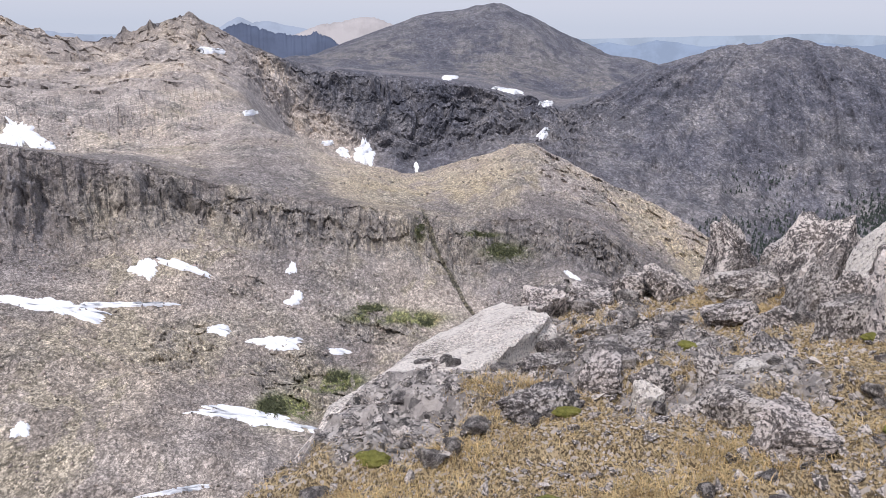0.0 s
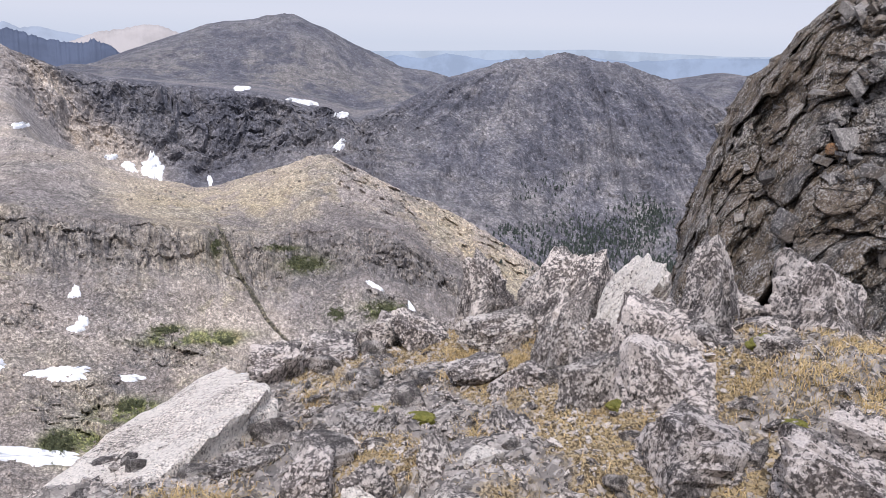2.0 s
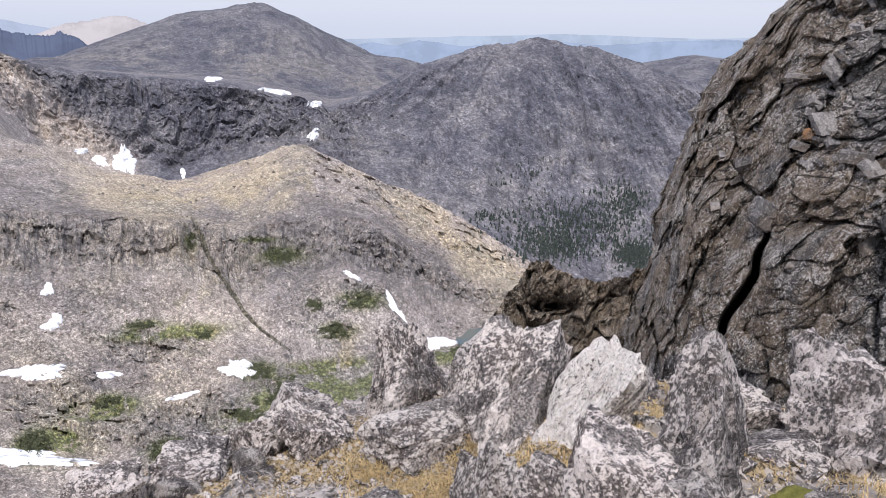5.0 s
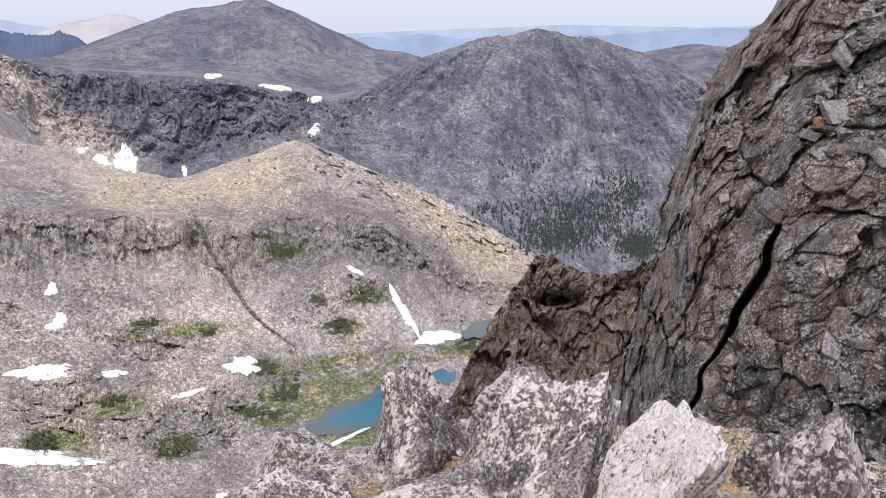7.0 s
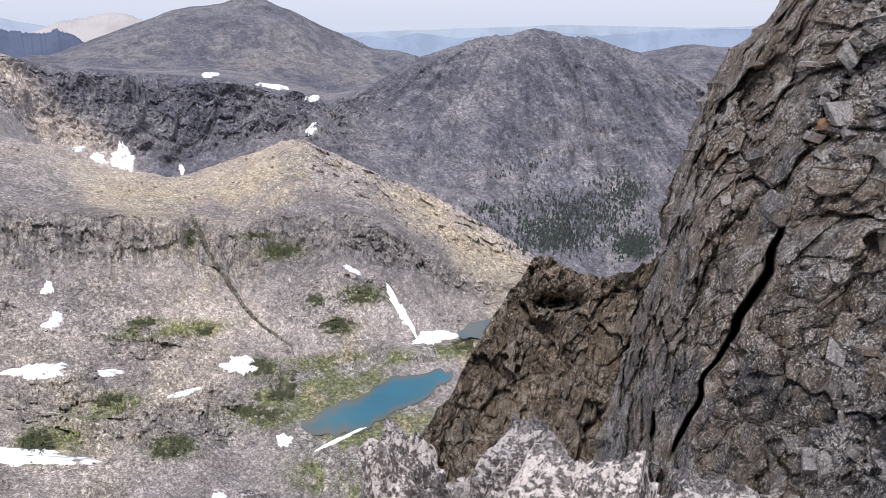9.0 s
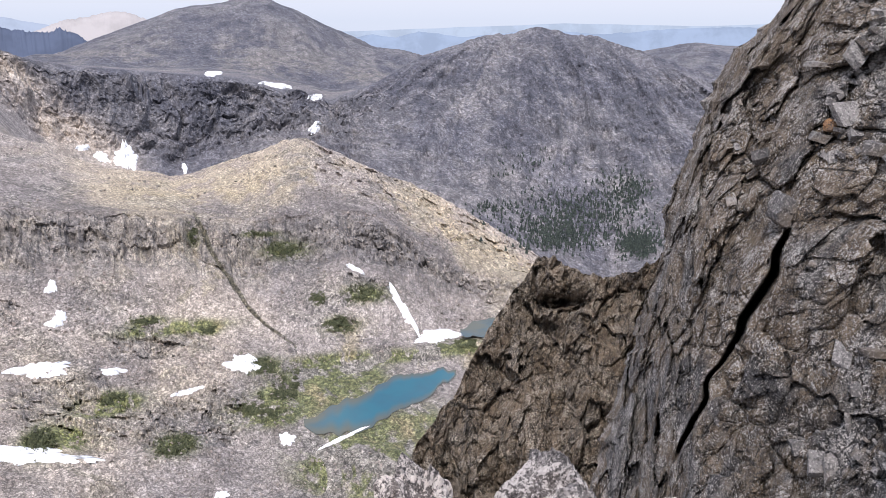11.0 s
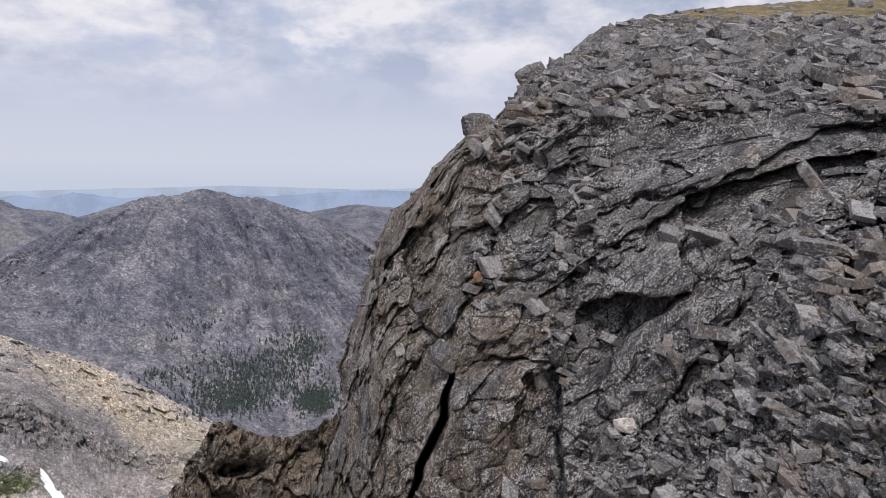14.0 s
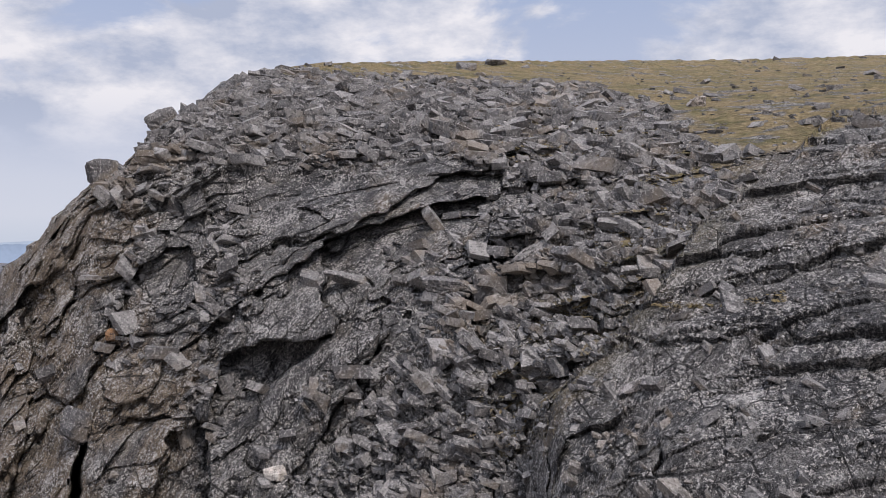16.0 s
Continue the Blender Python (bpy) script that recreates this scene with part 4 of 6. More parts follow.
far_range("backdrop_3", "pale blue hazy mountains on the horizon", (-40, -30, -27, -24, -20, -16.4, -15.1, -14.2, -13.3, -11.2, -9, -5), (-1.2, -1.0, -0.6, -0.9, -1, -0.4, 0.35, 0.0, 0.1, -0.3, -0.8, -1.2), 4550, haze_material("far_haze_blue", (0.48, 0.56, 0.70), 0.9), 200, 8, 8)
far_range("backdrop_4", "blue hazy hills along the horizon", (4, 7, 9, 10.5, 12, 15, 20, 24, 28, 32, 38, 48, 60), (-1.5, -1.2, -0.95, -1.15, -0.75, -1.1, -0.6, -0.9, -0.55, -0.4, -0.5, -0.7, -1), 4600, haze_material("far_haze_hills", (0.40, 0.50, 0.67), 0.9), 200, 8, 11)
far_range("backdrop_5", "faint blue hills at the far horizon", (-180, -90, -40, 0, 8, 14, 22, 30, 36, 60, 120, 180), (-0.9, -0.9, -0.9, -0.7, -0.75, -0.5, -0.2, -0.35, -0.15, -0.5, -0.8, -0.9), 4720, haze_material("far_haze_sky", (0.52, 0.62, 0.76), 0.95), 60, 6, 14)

# ---- the buttress and the pinnacle beside the stance ----


def rock_displace(P, s, dip, sizes, broken):
    """Slabs, steps and joints: offsets at the points P (n x 3) of a jointed rock face; dip: the long axis of the slabs at each point."""
    a = dip / np.linalg.norm(dip, axis=1, keepdims=True)
    b = np.cross(a, np.array((0.0, 0.0, 1.0))); b /= np.linalg.norm(b, axis=1, keepdims=True)
    c = np.cross(a, b)
    Q = np.stack([(P * a).sum(1) * 0.6, (P * b).sum(1), (P * c).sum(1)], 1)
    warp = np.stack([vnoise(P * 0.3, s + 70), vnoise(P * 0.3, s + 71), vnoise(P * 0.3, s + 72)], 1)
    ragged = np.stack([vnoise(P * 1.7, s + 73), vnoise(P * 1.7, s + 74), vnoise(P * 1.7, s + 75)], 1)
    off = 0
    for size, h, crack in sizes:
        v, t, g = facets((Q + warp * size * 0.10 + ragged * size * 0.07) / size, s + int(size * 10))
        k = 0.35 + 0.9 * broken if size < 1.5 else 1.0
        off = off + k * (h * 0.75 * v + h * 1.3 * t - crack * np.exp(-(g / 0.05) ** 2) * (v > -0.2))
    return off


def star_patch(U, EL, R, s, amp, dip, broken, keep=1.0, rise=0.0, scale=1.0):
    """A rock face given by bearing, angle and distance from the viewpoint; its slabs stand out towards the valley."""
    th, el = np.radians(U), np.radians(EL)
    D = np.stack([np.sin(th) * np.cos(el), np.cos(th) * np.cos(el), np.sin(el)], -1)
    P = EYE + D * (R / np.cos(el))[..., None]
    flat, lean, brk = (P * (scale + 0 * U)[..., None]).reshape(-1, 3), dip.reshape(-1, 3), np.ravel(broken)
    off = 1.2 * fbm(flat * 0.10, 4, s + 60) + rock_displace(flat, s, lean, ((5.2, 0.85, 0.3), (2.1, 0.9, 0.22), (0.85, 0.40, 0.10), (0.36, 0.16, 0.04)), brk)
    off = off + (0.05 + 0.05 * brk) * fbm(flat * 2.6, 4, s + 80, 0.6, True)
    w = (rise + 0 * U)[..., None]
    return P + ((1 - w) * -D + w * np.array((0.0, 0.0, 1.0))) * ((off.reshape(U.shape) - 0.7 * w[..., 0]) * amp * keep)[..., None]


B_COLS = (26, 32, 37, 45, 55, 65, 75, 88, 100)
B_ROWS = (-45, -27, -16, -11, -5, 0, 5, 8, 9.5, 11.6)
B_DIST = ((34, 27, 25, 22, 19, 15, 11, 9.5, 9),
          (39, 31, 29, 26, 22, 18.5, 14, 12.5, 12),
          (42, 34, 31.5, 29, 26, 22.5, 18.5, 17, 16),
          (43.5, 36, 33, 30.5, 27.5, 24.5, 21, 19.5, 18.5),
          (45.5, 39, 35, 32.5, 29.5, 27, 24.5, 22.5, 21),
          (47, 42, 37, 34.5, 32, 30, 28, 26, 24),
          (49, 45, 40.5, 37, 36, 35, 34, 32, 29),
          (51, 48, 44, 40, 40, 41, 46, 44, 40))
B_TOP = ((56, 52, 48, 44, 45, 50, 64, 60, 50), (75, 72, 70, 60, 85, 105, 130, 130, 130))


def table(rows, cols, vals, el, u):
    """Bilinear look-up with softened steps."""
    v = np.array(vals, float)
    i = np.clip(np.searchsorted(rows, el, "right") - 1, 0, len(rows) - 2)
    j = np.clip(np.searchsorted(cols, u, "right") - 1, 0, len(cols) - 2)
    rr, cc = np.array(rows, float), np.array(cols, float)
    a = np.clip((el - rr[i]) / (rr[i + 1] - rr[i]), 0, 1)
    b = np.clip((u - cc[j]) / (cc[j + 1] - cc[j]), 0, 1)
    return (v[i, j] * (1 - b) + v[i, j + 1] * b) * (1 - a) + (v[i + 1, j] * (1 - b) + v[i + 1, j + 1] * b) * a


PROW_EL = (-45, -28, -15.2, -12.5, -9.3, -6.6, -5.2, -3.0, -2.0, -0.5, 1.3, 3.4, 4.4, 5.3, 7.5, 8.8, 10.4, 11.0, 11.5)
PROW_TH = (22.3, 25.3, 28.8, 28.8, 29.6, 30.4, 30.6, 31.7, 32.1, 33.8, 35.1, 37.0, 39.2, 40.0, 41.6, 43.7, 45.3, 47.8, 51.5)


SPUR_TH = (61, 64.1, 67.9, 72.1, 74.7, 76.5, 78.9, 82.3, 84.8, 88, 100)
SPUR_EL = (-18.5, -13.2, -10.2, -5.7, -2.3, 0.3, 2.1, 4.5, 7.2, 7.6, 8.0)


def rubble_weight(b, e):
    """How much loose rock lies on a part of the buttress: the gully, the shoulder, the summit edge and a chute by the prow."""
    side = b - (73 + e * 0.75)
    gully = np.exp(-(side / np.where(side < 0, 8.5, 4.5)) ** 2) * (1 - smooth(2.0, 4.5, e))
    edge = np.interp(b, (36, 41, 45, 52, 60, 66, 72, 80, 95), (1.5, 3.0, 4.5, 4.6, 5.2, 3.0, 2.5, 4.5, 6.0))
    shoulder = smooth(-0.4, 1.4, e - edge) * np.where(e < np.interp(b, (45, 60, 70, 74, 78, 84), (11.2, 10.4, 9.8, 8.0, 5.0, 4.6)), 1.0, 0.05)
    shoulder = np.maximum(shoulder, 0.3 * smooth(-0.3, -0.1, e - np.interp(b, (45, 50, 57, 64, 74, 88, 100), (11.0, 11.3, 11.45, 11.45, 11.05, 10.2, 9.4))))
    chute = 0.28 * np.exp(-((b - 44.5 - (e + 8) * 0.1) / 1.4) ** 2) * smooth(-17, -13, e) * (1 - smooth(0, 3, e))
    behind = 0.22 * np.exp(-((b - 40.5 - e * 0.25) / 1.5) ** 2) * smooth(-9, -6, e)
    w = np.maximum(np.maximum(gully, shoulder), np.maximum(chute, behind))
    near = smooth(-0.3, 0.6, np.interp(b, SPUR_TH, SPUR_EL) - e) * smooth(65, 68, b)
    return np.clip(w * (1 - near) + 0.05 * near, 0.004, 1)


def buttress_rock():
    els = np.concatenate([np.linspace(-45, -30, 16)[:-1], np.linspace(-30, 8.5, 420)[:-1], np.linspace(8.5, 11.5, 46)])
    w = np.concatenate([-np.linspace(1, 0, 14)[:-1] ** 1.5 * 0.05, np.linspace(0, 1, 780) ** 1.06])
    ragged = np.stack([els * 0.9, 0 * els, 0 * els], 1)
    left = np.interp(els, PROW_EL, PROW_TH)[:, None]
    notch = (-0.35 * fbm(ragged, 3, 19, 0.55, True) - 0.25 * (cells(ragged * 0.7, 23)[0] - 0.5))[:, None]
    U = left + (100 - left) * w[None, :] + notch * np.exp(-np.clip(w, 0, None) / 0.02)[None, :]
    # right of the summit edge the skyline sinks a little
    cap = np.interp(U, (45, 50, 57, 64, 74, 88, 100), (11.0, 11.3, 11.45, 11.45, 11.05, 10.2, 9.4))
    cap = cap + 0.10 * fbm(np.stack([U[-1] * 1.5, 0 * U[-1], 0 * U[-1]], 1), 4, 29, 0.6, True)[None, :]
    t = (els[:, None] - 5) / 6.5
    EL = np.where(els[:, None] > 5, 5 + t * (cap - 5), els[:, None])
    R = table(B_ROWS, B_COLS, B_DIST + B_TOP, els[:, None] + 0 * U, U)
    # the near spur stands in front of the gully
    near = smooth(-0.15, 0.35, np.interp(U, SPUR_TH, SPUR_EL) + 0.5 * fbm(np.stack([U.ravel() * 0.6, EL.ravel() * 0.6, 0 * U.ravel()], 1), 3, 17).reshape(U.shape) - EL)
    near = near * smooth(65, 68, U)
    R = R * (1 - 0.09 * near)
    # round the prow the face turns away
    behind = np.clip(-w, 0, None)[None, :] / 0.05
    R = R + 22 * behind ** 1.1
    R = R + 2.0 * np.exp(-np.clip(w, 0, None)[None, :] / 0.012) * (els[:, None] > -40)
    U = np.where(w[None, :] < 0, left + notch + 0.9 * behind, U)
    # deep slot that splits the prow
    line = np.interp(EL, (-30, -27.6, -21.9, -17.7, -15.6, -13.2, -8), (30.0, 30.9, 33.0, 34.8, 35.8, 36.3, 37.2))
    thick = np.interp(EL, (-30, -26, -22, -20, -17, -15, -11), (0.10, 0.22, 0.08, 0.30, 0.55, 0.32, 0.08))
    line = line + 0.25 * vnoise(np.stack([EL.ravel() * 0.7, 0 * EL.ravel(), 0 * EL.ravel()], 1), 3).reshape(EL.shape)
    slot = np.exp(-(np.clip(U - line, 0, None) / thick) ** 4 - (np.clip(line - U, 0, None) / 0.10) ** 2) * smooth(-28.5, -26, EL) * (1 - smooth(-14.5, -12, EL))
    R = R + 6.0 * slot
    wide = np.exp(-((U - line - 0.2) / 1.0) ** 2) * smooth(-31, -26, EL) * (1 - smooth(-13, -9, EL))
    # the slabs lean with the prow, stand on end behind it, and slope into the gully
    lean = U + 2.0 * vnoise(np.stack([U.ravel() * 0.25, EL.ravel() * 0.25, 0 * U.ravel()], 1), 8).reshape(U.shape)
    right, up = np.where(near > 0.5, 0.85, np.where(lean < 45, 0.36, np.where(lean < 63, -0.28, 0.70))), np.where(near > 0.5, -0.30, np.where(lean < 63, 0.93, -0.60))
    dip = np.stack([right * np.cos(np.radians(U)) + 0.15 * np.sin(np.radians(U)), -right * np.sin(np.radians(U)) + 0.15 * np.cos(np.radians(U)), up + 0 * U], -1)
    rub = rubble_weight(U, EL)
    lip = np.interp(U, (44, 50, 60, 70, 76, 80, 83, 86, 100), (10.9, 10.4, 10.0, 9.4, 7.4, 4.8, 5.0, 7.0, 7.6))
    turf = np.maximum(smooth(-0.3, 0.4, EL - lip), 0.9 * np.exp(-((U - 73 - EL * 0.75) / 3.6) ** 2) * (EL > -15))
    keep = (1 - 0.6 * wide) * np.clip(R / 30, 0.3, 1.1) * (1 - 0.8 * smooth(7.0, 9.5, els)[:, None]) * (0.55 + 0.45 * smooth(0.0, 0.02, w)[None, :])
    keep = keep * (1 - 0.75 * smooth(-0.3, 0.4, EL - lip))
    P = star_patch(U, EL, R, 200, 0.85, dip, np.where(near > 0.5, 0.05, np.clip(rub + 0.35 * (U < 47), 0, 1)), np.where(near > 0.5, 0.55, keep), 0.35 * smooth(0.4, 0.6, near) * smooth(66, 72, U), 1 + 0.5 * (near > 0.5))
    skirt = P[0].copy(); skirt[:, 2] -= 60; skirt[:, :2] += (skirt[:, :2] - EYE[:2]) * -0.2
    P = np.concatenate([skirt[None], P], 0)
    me = grid_mesh("buttress", P, M_CLIFF, smooth_shade=False, flip=True)
    for nm, v in (("turf", turf), ("brown", (1 - smooth(39, 43, U + 0.12 * EL)) * (0.6 + 0.4 * smooth(-26, -14, EL)))):
        attribute(me, nm, np.concatenate([v[:1], v], 0))
    return me, P


buttress_mesh, B_P = buttress_rock()
cliff = tagged(new("rock_buttress", buttress_mesh), "dark grey fractured rock buttress with a deep slot", "cliff", kind="structure")


def pinnacle_rock():
    cols = np.linspace(8, 31.5, 400)
    crest = np.interp(cols, (8, 11.9, 14.4, 16.8, 18.2, 19.5, 20.2, 21.5, 22.3, 24.9, 26.4, 28.7, 31.5), (-34, -28.1, -25.1, -20.9, -18.6, -17.2, -15.7, -15.7, -16.4, -16.9, -16.6, -15.3, -13.8))
    crest = crest + 0.35 * fbm(np.stack([cols * 1.1, 0 * cols, 0 * cols], 1), 4, 5, 0.6, True)
    v = np.concatenate([np.linspace(0, 1, 290), 1 - np.linspace(0.02, 0.4, 8)])
    EL = -46 + (crest[None, :] + 46) * v[:, None]
    U = cols[None, :] + 0 * EL
    R = np.interp(EL, (-46, -28, -20, -15), (45, 51, 55, 57)) + (28 - U) * 0.12
    rib = np.abs(((U - 13.5 - (EL + 28) * -0.15) % 4.5) - 2.25)
    R = R + 0.6 * rib
    over = np.exp(-((U - 22.2) / 1.6) ** 2 - ((EL + 18.6) / 0.5) ** 2)
    R = R + 2.6 * over
    R[290:] += np.linspace(1.5, 30, 8)[:, None]
    dip = np.stack([0 * U + 0.42, 0 * U + 0.1, 0 * U + 0.88], -1)
    P = star_patch(U, EL, R, 300, 0.9, dip, 0.8 + 0 * U)
    skirt = P[0].copy(); skirt[:, 2] -= 60
    P = np.concatenate([skirt[None], P], 0)
    me = grid_mesh("pinnacle", P, M_PINN, smooth_shade=False, flip=True)
    attribute(me, "brown", np.full(P.shape[:2], 0.9))
    return me, P


M_PINN = cliff_material("brown_cliff_rock", (0.10, 0.084, 0.068), (0.225, 0.188, 0.148), (0.44, 0.39, 0.33), 1.0)
pinnacle_mesh, G_P = pinnacle_rock()
tagged(new("rock_pinnacle", pinnacle_mesh), "brown jointed rock rib with a blocky overhanging head", "cliff", kind="structure")

# ---- the stance: a stony ledge ----
EDGE_Y = (-8, -2, 1.0, 2.0, 3.0, 3.9, 4.6, 5.2, 6.0, 6.6, 7.4)
EDGE_X = (-5, -3.2, -1.6, -1.15, -0.75, -0.42, -0.05, 0.45, 0.95, 1.35, 2.2)


def ledge_height(x, y):
    """The bare ground of the ledge, before its fine relief."""
    z = 0.17 * (x - 0.4) - 0.36 * smooth(3.3, 5.0, y) - 0.25 * smooth(5.2, 6.4, y)
    z = z + 0.12 * smooth(1.6, 2.4, x) * (1 - smooth(4.6, 5.4, y)) - 0.22 * smooth(2.4, 3.1, x) - 0.35 * smooth(3.0, 4.5, x)
    out = np.interp(y, EDGE_Y, EDGE_X) - x
    far = (y - np.interp(x, (0, 1.4, 2.2, 3.0, 3.6, 4.4, 6, 9), (6.0, 6.2, 6.3, 5.9, 5.2, 4.2, 2.6, 1.0))) * 0.9
    d = np.maximum(out, far)
    d = np.maximum(d, (x - 4.1) * 0.8)
    return z - 1.7 * np.clip(d, 0, None) ** 1.1 - 0.5 * smooth(-0.05, 0.5, d)


def ledge():
    xs = np.concatenate([np.linspace(-9, -2.2, 40)[:-1], np.linspace(-2.2, 5.2, 300)[:-1], np.linspace(5.2, 12, 40)])
    ys = np.concatenate([np.linspace(-9, 0.8, 60)[:-1], np.linspace(0.8, 7.4, 290)[:-1], np.linspace(7.4, 14, 40)])
    X, Y = np.meshgrid(xs, ys)
    Z = ledge_height(X, Y)
    flat = np.stack([X, Y, 0 * X], -1).reshape(-1, 3)
    v, f, g = cells(flat * np.array((7, 7, 1)), 5)
    v2, f2, g2 = cells(flat * np.array((2.6, 2.6, 1)), 15)
    soil = smooth(-0.05, 0.30, fbm(flat * 1.1, 4, 44)).reshape(X.shape)
    rel = (0.045 * (v - 0.4) * smooth(0, 0.15, g) + 0.03 * fbm(flat * 6, 4, 3)).reshape(X.shape)
    rel2 = (0.10 * (v2 - 0.5) * smooth(0, 0.12, g2) + 0.06 * fbm(flat * 1.5, 4, 8)).reshape(X.shape)
    off = np.clip(np.interp(Y, EDGE_Y, EDGE_X) - X, 0, 3)
    v3, f3, g3 = cells(np.stack([X, Y, Z], -1).reshape(-1, 3) * 0.9, 25)
    Z = Z + rel * (1 - 0.75 * soil) + rel2 * (1 - 0.4 * soil) + 0.5 * off * (v3.reshape(X.shape) - 0.5)
    me = grid_mesh("ledge", np.stack([X, Y, Z], -1), M_LEDGE, smooth_shade=False)
    attribute(me, "soil", soil)
    return me, xs, ys, Z


def ledge_material():
    k = Nodes("ledge_ground", 0.95)
    soil = k.attr("soil")
    n1, n2 = k.noise(6, 8, 0.65), k.noise(40, 6, 0.7)
    peb = k.voronoi(22, out="Color")
    pr = k.t.nodes.new("ShaderNodeSeparateColor"); k.t.links.new(peb, pr.inputs[0])
    stone = k.mix(pr.outputs[0], (0.075, 0.069, 0.068), (0.40, 0.365, 0.34))
    grey, gap = k.pieces(60)
    stone = k.mix(k.range(n1, 0.42, 0.58), stone, k.mix(grey, (0.06, 0.056, 0.055), (0.50, 0.46, 0.43)))
    stone = k.mix(k.range(k.noise(11, 9, 0.7, None, 0.7), 0.56, 0.60), stone, (0.045, 0.043, 0.043))
    stone = k.mix(k.range(k.noise(17, 9, 0.7, None, 0.7), 0.60, 0.64), stone, (0.42, 0.39, 0.37))
    litter = k.noise(110, 3, 0.6, k.scaled(1, 0.5, 1, 0, 0, 30), 0.5)
    dirt = k.mix(k.range(litter, 0.42, 0.58), (0.085, 0.063, 0.038), (0.37, 0.29, 0.175))
    dirt = k.mix(k.range(grey, 0.80, 0.85, 0.0, 0.8), dirt, (0.42, 0.38, 0.35))
    c = k.mix(k.range(k.math("ADD", soil, k.math("MULTIPLY", n1, 0.8)), 0.45, 0.70), stone, dirt)
    return k.done(c, k.math("ADD", n1, k.math("MULTIPLY", n2, 0.4)), 0.8, 0.03)


M_LEDGE = ledge_material()
ledge_mesh, LX, LY, LZ = ledge()
tagged(new("ledge_ground", ledge_mesh), "stony ledge with gravel, soil and dry turf", "ground", kind="structure")


def ground_z(x, y):
    i = np.clip(np.searchsorted(LX, x), 1, len(LX) - 1); j = np.clip(np.searchsorted(LY, y), 1, len(LY) - 1)
    a, b = (x - LX[i - 1]) / (LX[i] - LX[i - 1]), (y - LY[j - 1]) / (LY[j] - LY[j - 1])
    return (LZ[j - 1, i - 1] * (1 - a) + LZ[j - 1, i] * a) * (1 - b) + (LZ[j, i - 1] * (1 - a) + LZ[j, i] * a) * b

# ---- loose rocks ----


def sphere_points(n):
    i = np.arange(n) + 0.5
    ph = np.arccos(1 - 2 * i / n)
    th = np.pi * (1 + 5 ** 0.5) * i
    return np.stack([np.cos(th) * np.sin(ph), np.sin(th) * np.sin(ph), np.cos(ph)], 1)


def ico(level):
    bm = bmesh.new()
    bmesh.ops.create_icosphere(bm, subdivisions=level, radius=1)
    V = np.array([v.co[:] for v in bm.verts])
    F = np.array([[v.index for v in f.verts] for f in bm.faces])
    bm.free()
    return V, F


ICO = {k: ico(k) for k in (1, 2, 3, 4, 5)}


def rock_shape(size, s, level=4, planes=15, rough=0.05, bite=0.72):
    """An angular boulder inside a box of that size: a ball cut by random planes, with chips and grain."""
    rng = np.random.default_rng(s)
    V, F = ICO[level]
    n = rng.normal(size=(planes, 3))
    n[:6] = np.array([(1, 0, 0), (-1, 0, 0), (0, 1, 0), (0, -1, 0), (0, 0, 1), (0, 0, -1)]) + rng.normal(scale=0.28, size=(6, 3))
    n /= np.linalg.norm(n, axis=1, keepdims=True)
    d = rng.uniform(bite, 1.0, planes)
    dots = V @ n.T
    r = np.min(np.where(dots > 0.05, d / np.maximum(dots, 0.05), 9), axis=1)
    r = np.minimum(r, 1.35)
    P = V * r[:, None]
    if rough and level >= 3:
        v, t, g = facets(P * 2.3 + s, s)
        # thin uneven layers across the rock, then chips and grain
        lay = Euler((0.5 + 0.3 * math.sin(s), 0.4 * math.cos(s * 1.7), s)).to_matrix()
        L = P @ np.array(lay).T
        sheet = fbm(L * np.array((1.5, 1.5, 8.0)) + s, 3, s + 5, 0.6)
        P = P * (1 + rough * (1.4 * v + 1.2 * t + 1.1 * sheet) + 0.6 * rough * fbm(P * 5 + s, 5, s, 0.65, True))[:, None]
    lo, hi = P.min(0), P.max(0)
    P = (P - (lo + hi) / 2) / (hi - lo) * np.array(size)
    return P, F


def boulder(name, x, y, top, size, turn, s, material, label, level=5, planes=9, rough=0.085):
    """A rock whose highest point stands at the height top; its foot is sunk in the ground."""
    P, F = rock_shape(size, s, level, planes, rough, 0.62)
    P = P @ np.array(Euler([radians(a) for a in turn]).to_matrix()).T
    P[:, 2] -= P[:, 2].max()
    low = P[:, 2].min()
    need = ground_z(x, y) - 0.06 - top
    if need < low:
        P[:, 2] *= need / low
    ob = new(name, raw_mesh(name, P, F, material))
    ob.location = (x, y, top)
    return tagged(ob, label, "rock")


M_DOTS = lichen_rock("dotted_granite", (0.34, 0.315, 0.30), (0.48, 0.45, 0.43), (0.70, 0.665, 0.63), -0.5, 1.5)
# x, y, height of the top, size, turn
boulder("granite_slab", -0.08, 4.02, -0.02, (0.85, 2.15, 0.55), (9, -26, -31), 11, M_PALE, "big pale granite slab with few black lichen spots", planes=8, rough=0.05)
boulder("granite_slab", -0.46, 3.22, -0.24, (0.70, 0.80, 0.46), (12, -26, -28), 12, M_PALE, "lower broken end of the pale granite slab", planes=8, rough=0.03)
boulder("rock_pillar", 1.85, 5.66, 0.28, (0.50, 0.40, 0.90), (-4, 12, 20), 13, M_DARK, "upright pillar of banded rock with black lichen")
boulder("rock_fin", 2.36, 5.85, 0.12, (0.55, 0.45, 0.70), (-8, 20, 35), 14, M_DARK, "leaning dark rock fin with white lichen crust")
boulder("rock_fin", 2.18, 5.12, 0.42, (0.56, 0.62, 0.92), (-10, 24, 30), 44, M_DARK, "dark lichen covered rock leaning beside the pale block")
